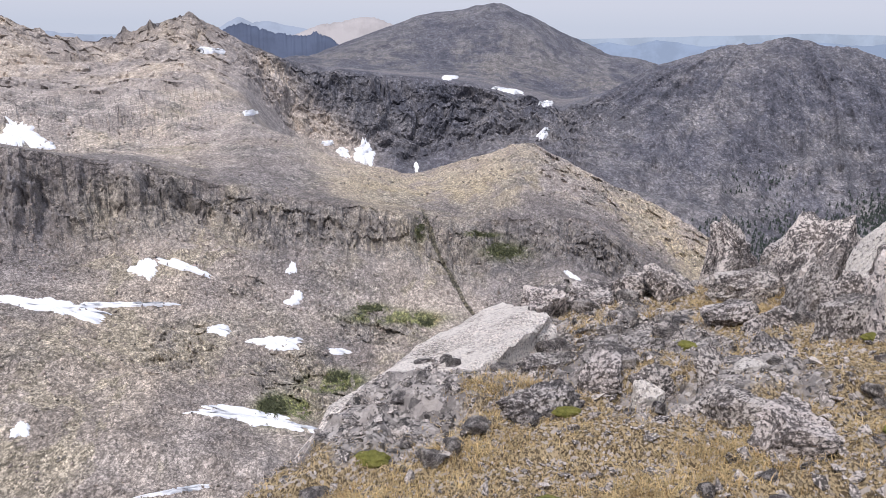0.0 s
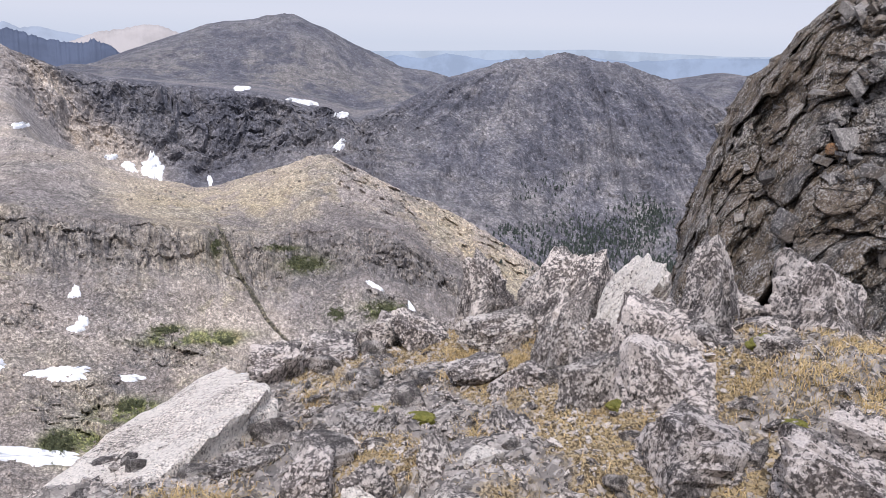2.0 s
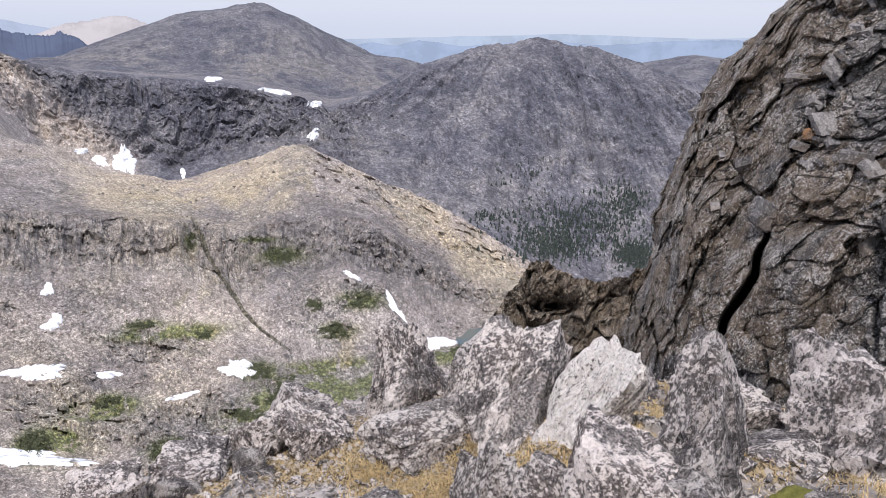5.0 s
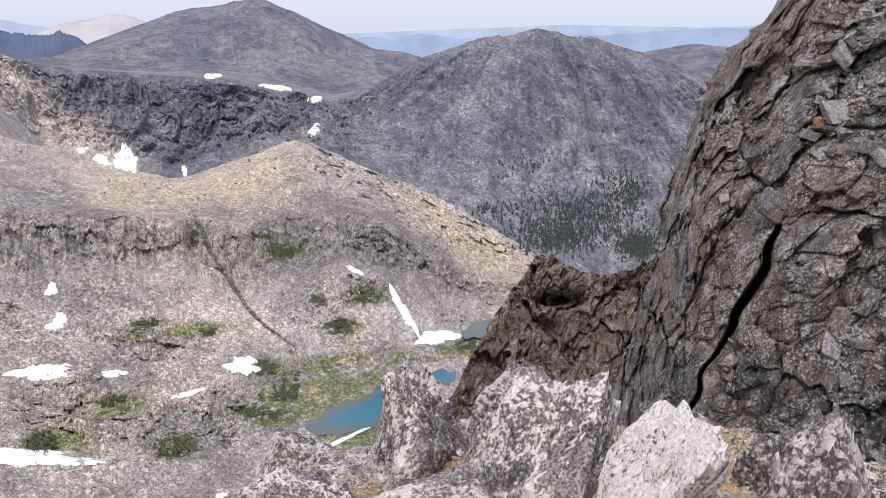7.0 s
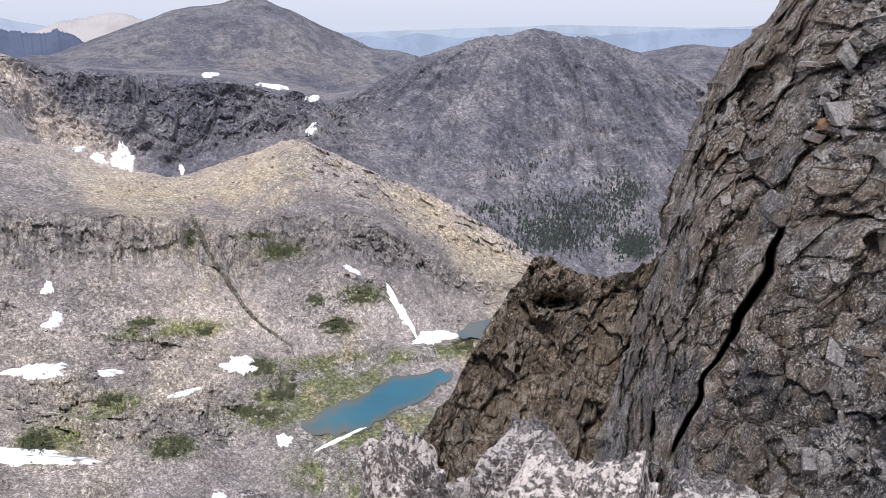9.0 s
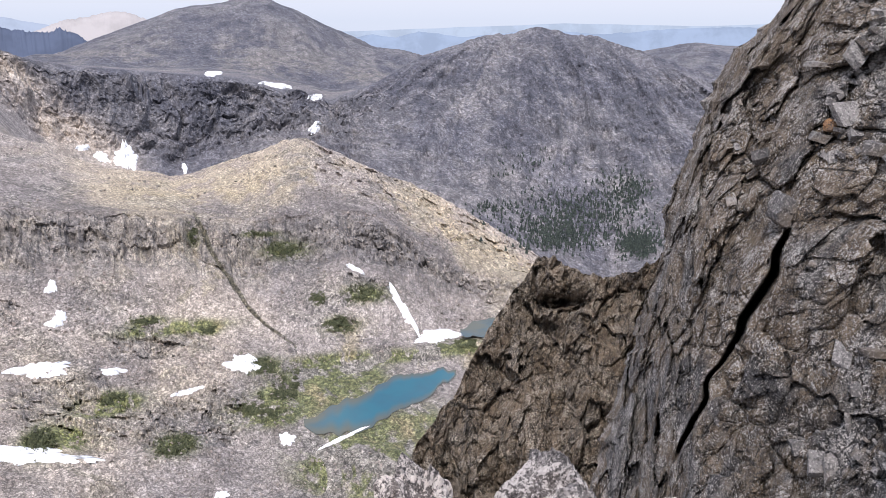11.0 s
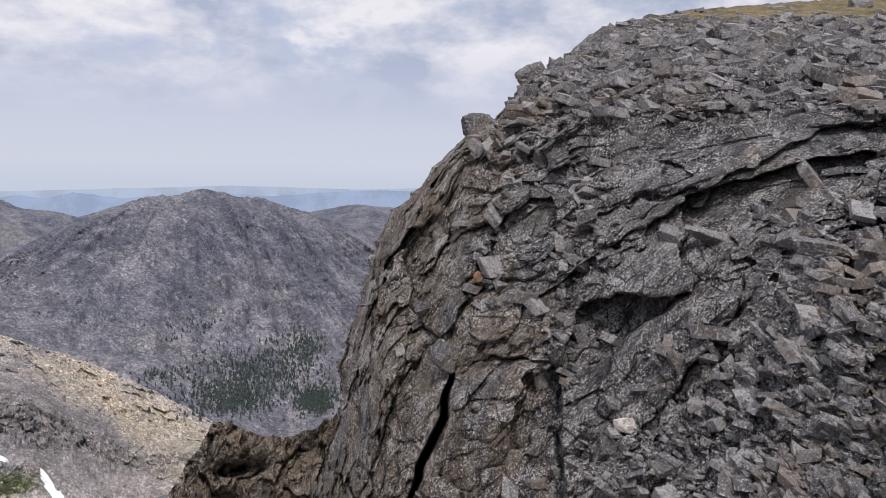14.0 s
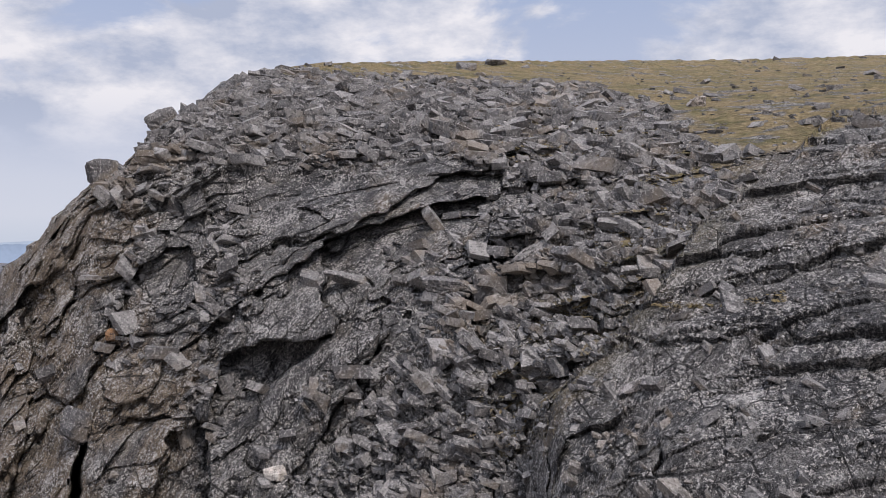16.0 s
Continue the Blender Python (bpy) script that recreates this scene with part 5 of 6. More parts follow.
boulder("white_block", 2.33, 4.70, 0.50, (0.28, 0.36, 0.70), (14, 18, 18), 15, M_DOTS, "pale pinkish block with grey lichen dots", planes=11, rough=0.07)
boulder("flat_slab", 1.80, 5.10, 0.07, (0.56, 0.36, 0.26), (4, -12, 12), 16, M_GREY, "flat grey slab propped at the foot of the pillar")
boulder("upright_rock", 1.82, 4.30, 0.32, (0.30, 0.38, 0.58), (-12, 12, 10), 17, M_GREY, "upright grey rock beside tufts of dry grass")
boulder("upright_rock", 1.68, 3.58, 0.38, (0.18, 0.20, 0.30), (-10, 14, 25), 18, M_GREY, "small upright grey rock with a mossy foot")
boulder("white_ridge_rock", 2.13, 3.86, 0.50, (0.42, 0.84, 0.62), (14, 14, 22), 19, M_WHITE, "long pale rock spotted with black lichen")
boulder("spike_rock", 2.46, 4.02, 0.74, (0.46, 0.44, 0.95), (-8, -14, 12), 20, M_DARK, "pointed dark rock standing on end")
boulder("lichen_block", 1.8, 3.02, 0.43, (0.54, 0.52, 0.52), (12, 6, 12), 21, M_WHITE, "big square block with map lichen on its face", planes=7)
boulder("lichen_block", 1.96, 3.38, 0.5, (0.50, 0.56, 0.55), (8, 10, 25), 22, M_WHITE, "tilted block with black and white lichen", planes=8)
boulder("dark_block", 1.14, 2.68, 0.26, (0.36, 0.30, 0.28), (10, -6, 14), 23, M_WHITE, "speckled block half sunk in gravel", planes=8)
boulder("white_boulder", 3.08, 4.16, 0.6, (0.70, 0.64, 0.85), (4, -8, 25), 24, M_WHITE, "grey boulder with a white lichen cap")
boulder("white_boulder", 3.55, 3.75, 0.50, (0.60, 0.60, 0.60), (4, 8, -10), 25, M_WHITE, "broad pale boulder at the foot of the cliff")
boulder("grey_block", 2.46, 3.40, 0.50, (0.32, 0.40, 0.46), (10, -8, 40), 26, M_GREY, "grey block in yellow grass")
boulder("grey_block", 2.0, 2.48, 0.54, (0.26, 0.50, 0.36), (10, -22, 38), 27, M_WHITE, "split dark slab leaning in the grass", planes=8)
boulder("grey_block", 2.26, 2.6, 0.54, (0.18, 0.48, 0.30), (10, -24, 38), 28, M_WHITE, "second half of the split slab", planes=8)
boulder("round_stone", 1.17, 3.26, 0.20, (0.17, 0.13, 0.10), (0, 0, 10), 29, M_PALE, "round white speckled stone in the turf", planes=22, rough=0.02)
boulder("tan_stone", 0.74, 3.16, 0.13, (0.13, 0.10, 0.09), (0, 0, 30), 30, M_PALE, "small tan stone lying on gravel", planes=14)
boulder("thin_plate", 1.02, 3.24, 0.25, (0.20, 0.06, 0.26), (-28, 12, 40), 31, M_GREY, "thin tilted plate of grey rock")
boulder("dark_stone", 0.77, 3.26, 0.17, (0.20, 0.13, 0.15), (0, 20, 30), 32, M_DARK, "black lichen covered stone on gravel")
boulder("flat_plate", 0.40, 3.62, 0.05, (0.34, 0.15, 0.07), (0, 0, 15), 33, M_GREY, "flat pale plate of rock on gravel")
boulder("flat_plate", 0.86, 3.86, 0.06, (0.24, 0.16, 0.06), (8, 0, -10), 34, M_GREY, "flat blue grey plate of rock in the turf")
boulder("edge_block", 1.40, 6.30, -0.32, (0.52, 0.46, 0.66), (-6, 14, 15), 35, M_DARK, "dark block on the brink below the pillar")
boulder("edge_block", 1.12, 5.62, -0.1, (0.44, 0.40, 0.52), (0, 10, 40), 36, M_DARK, "dark block on the brink of the ledge")
boulder("edge_block", 0.52, 5.10, -0.08, (0.38, 0.34, 0.40), (8, 8, 10), 37, M_WHITE, "pale spotted block behind the slab")
boulder("edge_block", 0.84, 5.32, -0.12, (0.38, 0.34, 0.38), (8, -8, 60), 38, M_DARK, "small dark block on the brink")
boulder("edge_block", 1.36, 5.42, -0.02, (0.34, 0.30, 0.36), (8, -18, 20), 48, M_DARK, "jagged dark block on the brink")
boulder("edge_block", -0.70, 3.02, -0.22, (0.34, 0.36, 0.34), (12, -18, 10), 39, M_WHITE, "pale block at the brink of the ledge")
boulder("edge_block", -0.98, 2.62, -0.20, (0.32, 0.32, 0.30), (6, -14, 50), 40, M_DARK, "dark block at the brink of the ledge")
boulder("edge_block", 2.85, 5.45, 0.02, (0.45, 0.40, 0.52), (-6, 10, 55), 41, M_DARK, "dark broken block beside the leaning fin")
boulder("edge_block", 3.00, 5.00, 0.18, (0.40, 0.40, 0.50), (6, 14, 20), 42, M_DARK, "dark block beside a tuft of green moss")
boulder("edge_block", 2.90, 4.60, 0.32, (0.30, 0.36, 0.48), (6, -10, 20), 43, M_DARK, "dark block wedged behind the spike")

boulder("edge_block", 1.98, 4.10, 0.34, (0.30, 0.36, 0.42), (8, 16, 24), 51, M_DARK, "dark lichen covered block beside a tuft of dry grass")
boulder("edge_block", 2.50, 4.42, 0.34, (0.18, 0.22, 0.44), (4, -12, 15), 52, M_DOTS, "narrow pale block wedged beside the spike")
boulder("edge_block", 2.32, 3.74, 0.44, (0.36, 0.50, 0.44), (10, 12, 28), 53, M_GREY, "grey weathered block between the ridge and the spike")
boulder("edge_block", 2.70, 4.10, 0.34, (0.44, 0.40, 0.44), (4, 18, 40), 54, M_DARK, "dark block at the foot of the spike")
boulder("edge_block", 2.06, 5.42, 0.16, (0.30, 0.30, 0.40), (4, 10, 24), 55, M_GREY, "grey block jammed between pillar and fin")
boulder("edge_block", 3.30, 3.60, 0.40, (0.50, 0.44, 0.50), (6, -8, 34), 56, M_GREY, "grey block under the white boulder")
boulder("edge_block", 1.62, 4.10, 0.16, (0.26, 0.34, 0.24), (6, 16, 38), 57, M_WHITE, "low spotted block in dry grass")
boulder("edge_block", 1.46, 4.45, 0.06, (0.30, 0.26, 0.20), (4, -10, 10), 58, M_DARK, "low dark block in dry grass")
boulder("tilted_plate", 1.34, 3.44, 0.22, (0.14, 0.34, 0.26), (12, 20, 30), 59, M_DARK, "dark tilted plate of rock in gravel")
boulder("tilted_plate", 0.62, 3.42, 0.16, (0.30, 0.22, 0.18), (10, -16, 60), 60, M_WHITE, "speckled tilted plate of rock in gravel")
boulder("tilted_plate", 1.02, 2.98, 0.20, (0.26, 0.34, 0.22), (8, 18, 44), 61, M_GREY, "grey tilted plate half sunk in turf")
boulder("tilted_plate", 0.30, 3.14, 0.12, (0.34, 0.24, 0.18), (6, -12, 24), 62, M_DARK, "dark flat plate of rock in gravel")


def stones():
    """Singly built stones of the ledge, nearest first, then the joined gravel."""
    rng = np.random.default_rng(7)
    shapes = []
    for k in range(10):
        P, F = rock_shape((1, rng.uniform(0.5, 0.95), rng.uniform(0.25, 0.6)), 500 + k, 3, 8, 0.06, 0.62)
        P[:, 2] -= P[:, 2].min() + 0.1
        shapes.append([raw_mesh("stone", P, F, m) for m in (M_GREY, M_DARK, M_WHITE)])
    made = 0
    while made < 300:
        x, y = rng.uniform(-1.0, 3.4), rng.uniform(1.7, 6.1)
        if np.interp(y, EDGE_Y, EDGE_X) > x - 0.05:
            continue
        s = min(0.055 * (1 / rng.uniform(0.04, 1)) ** 0.55, 0.26)
        m = (0, 1, 2, 0, 1)[rng.integers(5)]
        ob = new("stone", shapes[rng.integers(10)][m])
        ob.matrix_basis = pose(x, y, ground_z(x, y) - 0.012, rng.uniform(-22, 22), rng.uniform(-22, 22), rng.uniform(0, 360)) @ Matrix.Diagonal((s, s, s, 1))
        tagged(ob, ("angular grey stone with lichen on gravel", "dark lichen covered stone on gravel", "pale spotted stone on gravel")[m], "stone", "stones of the ledge")
        made += 1


stones()


def hull(s, n=11):
    """A small angular stone: the hull of a few random points, about 20 triangles, one unit long."""
    rng = np.random.default_rng(s)
    p = rng.normal(size=(n, 3))
    p /= np.linalg.norm(p, axis=1, keepdims=True)
    p = p * rng.uniform(0.75, 1.0, (n, 1)) * np.array((0.5, rng.uniform(0.3, 0.48), 0.45))
    bm = bmesh.new()
    for q in p:
        bm.verts.new(q)
    out = bmesh.ops.convex_hull(bm, input=bm.verts)
    bmesh.ops.delete(bm, geom=[g for g in out["geom_interior"] if isinstance(g, bmesh.types.BMVert)], context="VERTS")
    bm.verts.index_update()
    V = np.array([v.co[:] for v in bm.verts])
    F = np.array([[v.index for v in f.verts] for f in bm.faces])
    bm.free()
    return V, F


HULLS = [hull(900 + k, 8 + k % 4) for k in range(16)]


def chunks(name, label, category, pos, size, rng, material, flat=(0.4, 0.85), tilt=0.4, rise=0.2):
    """Many small angular stones joined into one mesh."""
    kind = rng.integers(len(HULLS), size=len(pos))
    VV, FF, n0 = [], [], 0
    for k, (P, T) in enumerate(HULLS):
        pk, sk = pos[kind == k], size[kind == k]
        n = len(pk)
        B = P[None] * np.stack([sk, sk, sk * rng.uniform(*flat, n) / 0.8], 1)[:, None, :]
        a = rng.uniform(0, 6.283, n)
        c, s = np.cos(a)[:, None], np.sin(a)[:, None]
        x, y = B[..., 0] * c - B[..., 1] * s, B[..., 0] * s + B[..., 1] * c
        z = B[..., 2] + x * rng.uniform(-tilt, tilt, (n, 1)) + y * rng.uniform(-tilt, tilt, (n, 1))
        V = np.stack([x, y, z], -1) + pk[:, None, :] + np.array((0, 0, 1)) * (sk * rise)[:, None, None]
        VV.append(V.reshape(-1, 3))
        FF.append((T[None] + (n0 + np.arange(n) * len(P))[:, None, None]).reshape(-1, 3))
        n0 += n * len(P)
    me = raw_mesh(name, np.concatenate(VV), np.concatenate(FF), material)
    return tagged(new(name, me), label, category, kind="stuff")


def gravel_material():
    k = Nodes("gravel_chips", 0.93)
    i = k.island()
    c = k.mix(i, (0.075, 0.068, 0.066), (0.50, 0.45, 0.41))
    c = k.mix(k.range(k.noise(75, 3, 0.6), 0.53, 0.56, 0.0, 0.85), c, (0.06, 0.056, 0.056))
    c = k.mix(k.range(k.noise(105, 3, 0.6), 0.55, 0.58, 0.0, 0.8), c, (0.62, 0.56, 0.52))
    return k.done(c, k.noise(60, 6, 0.7), 0.6, 0.012)


M_GRAVEL = gravel_material()
inside = lambda x, y: np.interp(y, EDGE_Y, EDGE_X) < x + 0.15
turf_at = lambda x, y: fbm(np.stack([x * 1.1, y * 1.1, 0 * x], 1), 4, 44)


def gravel(count, s):
    rng = np.random.default_rng(s)
    x, y = rng.uniform(-1.4, 3.8, count), rng.uniform(1.4, 6.4, count)
    ok = inside(x, y) & (rng.uniform(size=count) > 0.3 * (turf_at(x, y) > 0.2))
    x, y = x[ok], y[ok]
    size = np.minimum(0.0095 * rng.uniform(0.03, 1, len(x)) ** -0.72, 0.085)
    chunks("gravel", "broken grey and pale rock chips on the ledge", "gravel", np.stack([x, y, ground_z(x, y)], 1), size, rng, M_GRAVEL, (0.25, 0.75), 0.5, 0.12)


gravel(32000, 21)

TUFT_SPOTS = [(0.62, 4.62, 0.22), (0.95, 4.5, 0.20), (0.45, 4.3, 0.14), (1.5, 4.65, 0.2), (2.0, 4.5, 0.14), (2.1, 4.25, 0.14), (1.85, 3.75, 0.12), (2.25, 3.1, 0.25), (2.5, 2.85, 0.25), (2.75, 3.55, 0.2), (1.55, 2.5, 0.25), (0.9, 2.6, 0.2),
              (0.35, 3.3, 0.16), (0.0, 2.9, 0.2), (-0.35, 2.6, 0.25), (0.6, 2.4, 0.2), (1.3, 3.6, 0.12), (1.1, 4.9, 0.12), (1.55, 5.05, 0.12), (1.95, 5.0, 0.1), (2.4, 4.35, 0.1), (2.9, 3.2, 0.2), (0.1, 3.35, 0.12), (1.75, 4.75, 0.12)]


def grass():
    """Dry blades in tufts: thin tapered leaves."""
    rng = np.random.default_rng(5)
    X, Y, L = [], [], []
    for x, y, r in TUFT_SPOTS:
        n = int(6500 * r)
        q = rng.normal(scale=r * 0.55, size=(n, 2))
        X.append(x + q[:, 0]), Y.append(y + q[:, 1]), L.append(rng.uniform(0.025, 0.065, n))
    x, y = rng.uniform(-0.9, 3.5, 130000), rng.uniform(1.6, 5.6, 130000)
    ok = turf_at(x, y) > 0.09 + rng.uniform(-0.16, 0.16, 130000)
    X.append(x[ok]), Y.append(y[ok]), L.append(rng.uniform(0.015, 0.045, ok.sum()))
    x, y, L = np.concatenate(X), np.concatenate(Y), np.concatenate(L)
    ok = inside(x, y) & (turf_at(x, y) > -0.25)
    x, y, L = x[ok], y[ok], L[ok]
    n = len(x)
    a, lean, w = rng.uniform(0, 6.283, n), rng.uniform(0.4, 1.7, n), rng.uniform(0.0009, 0.0020, n)
    d = np.stack([np.cos(a), np.sin(a), 0 * a], 1)
    side = np.stack([-np.sin(a), np.cos(a), 0 * a], 1) * w[:, None]
    up = np.array((0.0, 0.0, 1.0))
    p0 = np.stack([x, y, ground_z(x, y) - 0.01], 1)
    p1 = p0 + d * (L * 0.24 * lean)[:, None] + up * (L * 0.55)[:, None]
    p2 = p1 + d * (L * 0.55 * lean)[:, None] + up * (L * (0.42 - 0.26 * lean))[:, None]
    V = np.stack([p0 - side, p0 + side, p1 + side * 0.8, p1 - side * 0.8, p2], 1).reshape(-1, 3)
    F = (np.array([(0, 1, 2), (0, 2, 3), (3, 2, 4)])[None] + (np.arange(n) * 5)[:, None, None]).reshape(-1, 3)
    tagged(new("dry_grass", raw_mesh("dry_grass", V, F, M_GRASS)), "tufts of dry yellow alpine grass between the stones", "grass", kind="stuff")


grass()


def moss(x, y, r, s):
    V, F = ICO[4]
    r = r * 0.75
    P = V * np.array((r, r * 0.75, r * 0.38))
    P = P * (1 + 0.35 * fbm(V * 2.2 + s, 4, s) + 0.05 * fbm(V * 14, 2, s))[:, None]
    ob = new("moss_cushion", raw_mesh("moss_cushion", P, F, M_MOSS, True))
    ob.location = (x, y, ground_z(x, y) + 0.01)
    tagged(ob, "cushion of bright green moss among stones", "moss", "moss cushions")


for i, (x, y, r) in enumerate(((0.41, 3.08, 0.07), (1.75, 3.42, 0.08), (0.93, 4.05, 0.07), (1.1, 4.0, 0.09), (0.28, 2.42, 0.10), (1.48, 2.62, 0.08), (2.55, 3.72, 0.12), (2.68, 2.9, 0.07), (2.32, 3.45, 0.08), (-0.35, 2.95, 0.09), (3.02, 4.78, 0.09), (0.95, 4.32, 0.06), (2.1, 2.9, 0.06))):
    moss(x, y, r, 60 + i)

# ---- talus, shrubs and trees of the valley ----


def talus(label, count, bearings, els, sizes, s, f, cut):
    """Boulders strewn evenly over a part of the land, in drifts."""
    rng = np.random.default_rng(s)
    b, e = rng.uniform(*bearings, count), rng.uniform(*els, count)
    ok = vnoise(np.stack([b * f, e * f * 1.6, 0 * b], 1), s) > cut + rng.uniform(-0.5, 0.5, count)
    b, e = b[ok], e[ok]
    p, land_here = on_land_many(b, e)
    d = np.hypot(p[:, 0] - EYE[0], p[:, 1] - EYE[1])
    ok = land_here & (p[:, 2] > -242.6) & (d < 1150) & ((d < 655) | (d > 770) | (rng.uniform(size=len(d)) < 0.35))
    p, d = p[ok], d[ok]
    size = np.minimum(sizes[0] * rng.uniform(0.03, 1, len(p)) ** -0.5, sizes[1]) * np.clip(d / 600, 0.7, 2)
    chunks("talus", label, "boulders", p, size, rng, M_BOULDER, (0.45, 0.85))


talus("pale and dark boulders strewn over the valley floor", 23000, (-32, 21), (-31, -12.5), (0.8, 4.2), 11, 0.35, -0.1)
talus("pale boulders on the tan hill and ridge", 9000, (-31, 20), (-15, -5.5), (0.8, 3.2), 12, 0.5, 0.05)


def shrubs(name, label, spots, material, per, s, height, width):
    """Low clumps built of many small leafy facets."""
    rng = np.random.default_rng(s)
    B, E = [], []
    for b0, e0, a, h, turn in spots:
        c, sn = math.cos(radians(turn)), math.sin(radians(turn))
        n = int(per * max(a * h, 0.12))
        u, w = rng.normal(scale=0.5, size=n) * a, rng.normal(scale=0.5, size=n) * h
        B.append(b0 + u * c - w * sn), E.append(e0 + u * sn * 0.5 + w * c)
    b, e = np.concatenate(B), np.concatenate(E)
    ok = vnoise(np.stack([b * 3, e * 5, 0 * b], 1), s) > -0.25
    p, land_here = on_land_many(b[ok], e[ok])
    p = p[land_here & (p[:, 2] > -243.2)]
    D = sphere_points(20); D = D[D[:, 2] > -0.3]
    n, k = len(p), len(D)
    sz = rng.uniform(0.6, 1.3, (n, 1, 1))
    D = D[None] + rng.normal(scale=0.15, size=(n, k, 3))
    q = p[:, None] + D * np.array((width, width, height)) * sz * rng.uniform(0.6, 1.05, (n, k, 1)) + np.array((0, 0, height * 0.35)) * sz
    t1 = np.cross(D, rng.normal(size=(n, k, 3))); t1 /= np.linalg.norm(t1, axis=-1, keepdims=True) + 1e-6
    t2 = np.cross(D, t1)
    f = width * sz * rng.uniform(0.22, 0.5, (n, k, 1))
    V = np.stack([q + t1 * f, q + t2 * f, q - t1 * f * 0.9, q - t2 * f * 0.8 + D * f * 0.5], 2).reshape(-1, 3)
    F = np.arange(len(V)).reshape(-1, 4)
    ob = new(name, raw_mesh(name, V, F, material))
    return tagged(ob, label, "shrubs", kind="stuff")


shrubs("willow_scrub", "dark green willow scrub by the tarn and stream", WILLOWS, M_SHRUB, 1300, 31, 0.8, 0.9)


def spruces():
    """The far wood at the foot of the mountain: narrow crowns of ragged tiers."""
    rng = np.random.default_rng(41)
    V, F = [], []
    n = 0
    for b0, e0, a, h, cnt in ((27.0, -14.4, 1.2, 0.8, 520), (21.6, -14.2, 2.8, 1.0, 520), (23.5, -12.6, 4.4, 1.5, 620), (26.4, -11.0, 1.0, 0.9, 160), (17.5, -12.6, 1.6, 0.6, 70), (19.5, -9.5, 2.6, 1.0, 60), (25.5, -10.5, 2.0, 1.2, 90)):
        for _ in range(cnt):
            p = on_land(b0 + rng.normal(scale=0.55) * a, e0 + rng.normal(scale=0.55) * h)
            if p is None:
                continue
            H, w = rng.uniform(4.0, 9.0), rng.uniform(1.8, 3.2)
            for k in range(4):
                z0, z1, r = H * (0.08 + 0.22 * k), H * (0.42 + 0.2 * k), w * (1 - 0.22 * k) * rng.uniform(0.8, 1.2)
                ang = rng.uniform(0, 6) + np.arange(5) * 1.2566
                ring = np.stack([np.cos(ang) * r * rng.uniform(0.6, 1.2, 5), np.sin(ang) * r * rng.uniform(0.6, 1.2, 5), np.full(5, z0)], 1) + p
                V.extend(ring); V.append(p + np.array((0, 0, min(z1, H))))
                F.extend([(n + i, n + (i + 1) % 5, n + 5) for i in range(5)])
                n += 6
    tagged(new("spruce_wood", raw_mesh("spruce_wood", V, F, M_SPRUCE)), "far dark spruce wood on the lower slope", "trees", kind="stuff")


spruces()

# ---- blocks, caps and turf on the buttress ----


def wall_normals():
    n = np.cross(np.gradient(B_P, 4, axis=0), np.gradient(B_P, 4, axis=1))
    n /= np.linalg.norm(n, axis=2, keepdims=True) + 1e-9
    return np.where(((n * (EYE - B_P)).sum(-1) < 0)[..., None], -n, n)


B_N = wall_normals()
B_D = B_P - EYE
B_B, B_E = np.degrees(np.arctan2(B_D[..., 0], B_D[..., 1])), np.degrees(np.arctan2(B_D[..., 2], np.hypot(B_D[..., 0], B_D[..., 1])))


def wall_point(u, v):
    """A place on the buttress by fractions of its columns and rows, its normal and its direction."""
    nr, nc, _ = B_P.shape
    i, j = int(np.clip(v * (nr - 1), 1, nr - 3)), int(np.clip(u * (nc - 1), 1, nc - 3))
    return B_P[i, j], B_N[i, j], B_B[i, j], B_E[i, j]


def slab_hull(s):
    """A broken slab: the hull of a skewed, jittered box, one unit long."""
    rng = np.random.default_rng(s)
    box = np.array([(x, y, z) for x in (-0.5, 0.5) for y in (-0.5, 0.5) for z in (-0.5, 0.5)])
    q = np.concatenate([box * rng.uniform(0.7, 1.0, (8, 3)), rng.uniform(-0.45, 0.45, (4, 3))])
    q = q * np.array((1.0, rng.uniform(0.6, 0.95), rng.uniform(0.22, 0.5)))
    q[:, 0] += q[:, 1] * rng.uniform(-0.5, 0.5) + q[:, 2] * rng.uniform(-0.6, 0.6)
    bm = bmesh.new()
    for v in q:
        bm.verts.new(v)
    out = bmesh.ops.convex_hull(bm, input=bm.verts)
    bmesh.ops.delete(bm, geom=[g for g in out["geom_interior"] if isinstance(g, bmesh.types.BMVert)], context="VERTS")
    bm.verts.index_update()
    V, F = np.array([v.co[:] for v in bm.verts]), np.array([[v.index for v in f.verts] for f in bm.faces])
    bm.free()
    return V, F


SLABS = [slab_hull(700 + k) for k in range(24)]


def wall_spots(count, rng, rows):
    """Places for loose rock on the buttress, with their normals and bearings."""
    nr, nc, _ = B_P.shape
    i, j = (rng.uniform(*rows, count) * nr).astype(int).clip(1, nr - 3), (rng.uniform(0.03, 0.99, count) * nc).astype(int).clip(1, nc - 3)
    ok = (rng.uniform(size=count) < rubble_weight(B_B[i, j], B_E[i, j])) & (B_N[i, j, 2] > 0.22)
    i, j = i[ok], j[ok]
    return B_P[i, j], B_N[i, j], B_B[i, j], B_E[i, j]


def slab_turns(b, e, rng):
    """How slabs lie: flat along the summit edge, sloping into the gully below it, all a little askew."""
    n = len(b)
    flat = smooth(3, 7, e)
    dip = radians(1) * (-28 * (1 - flat) - 8 * flat) + rng.normal(0, 0.30, n)
    return np.array([np.array(Euler((rng.normal(0, 0.22), 0, 0)).to_matrix()) for _ in range(n)]), dip, np.radians(-b) + rng.normal(0, 0.95, n)


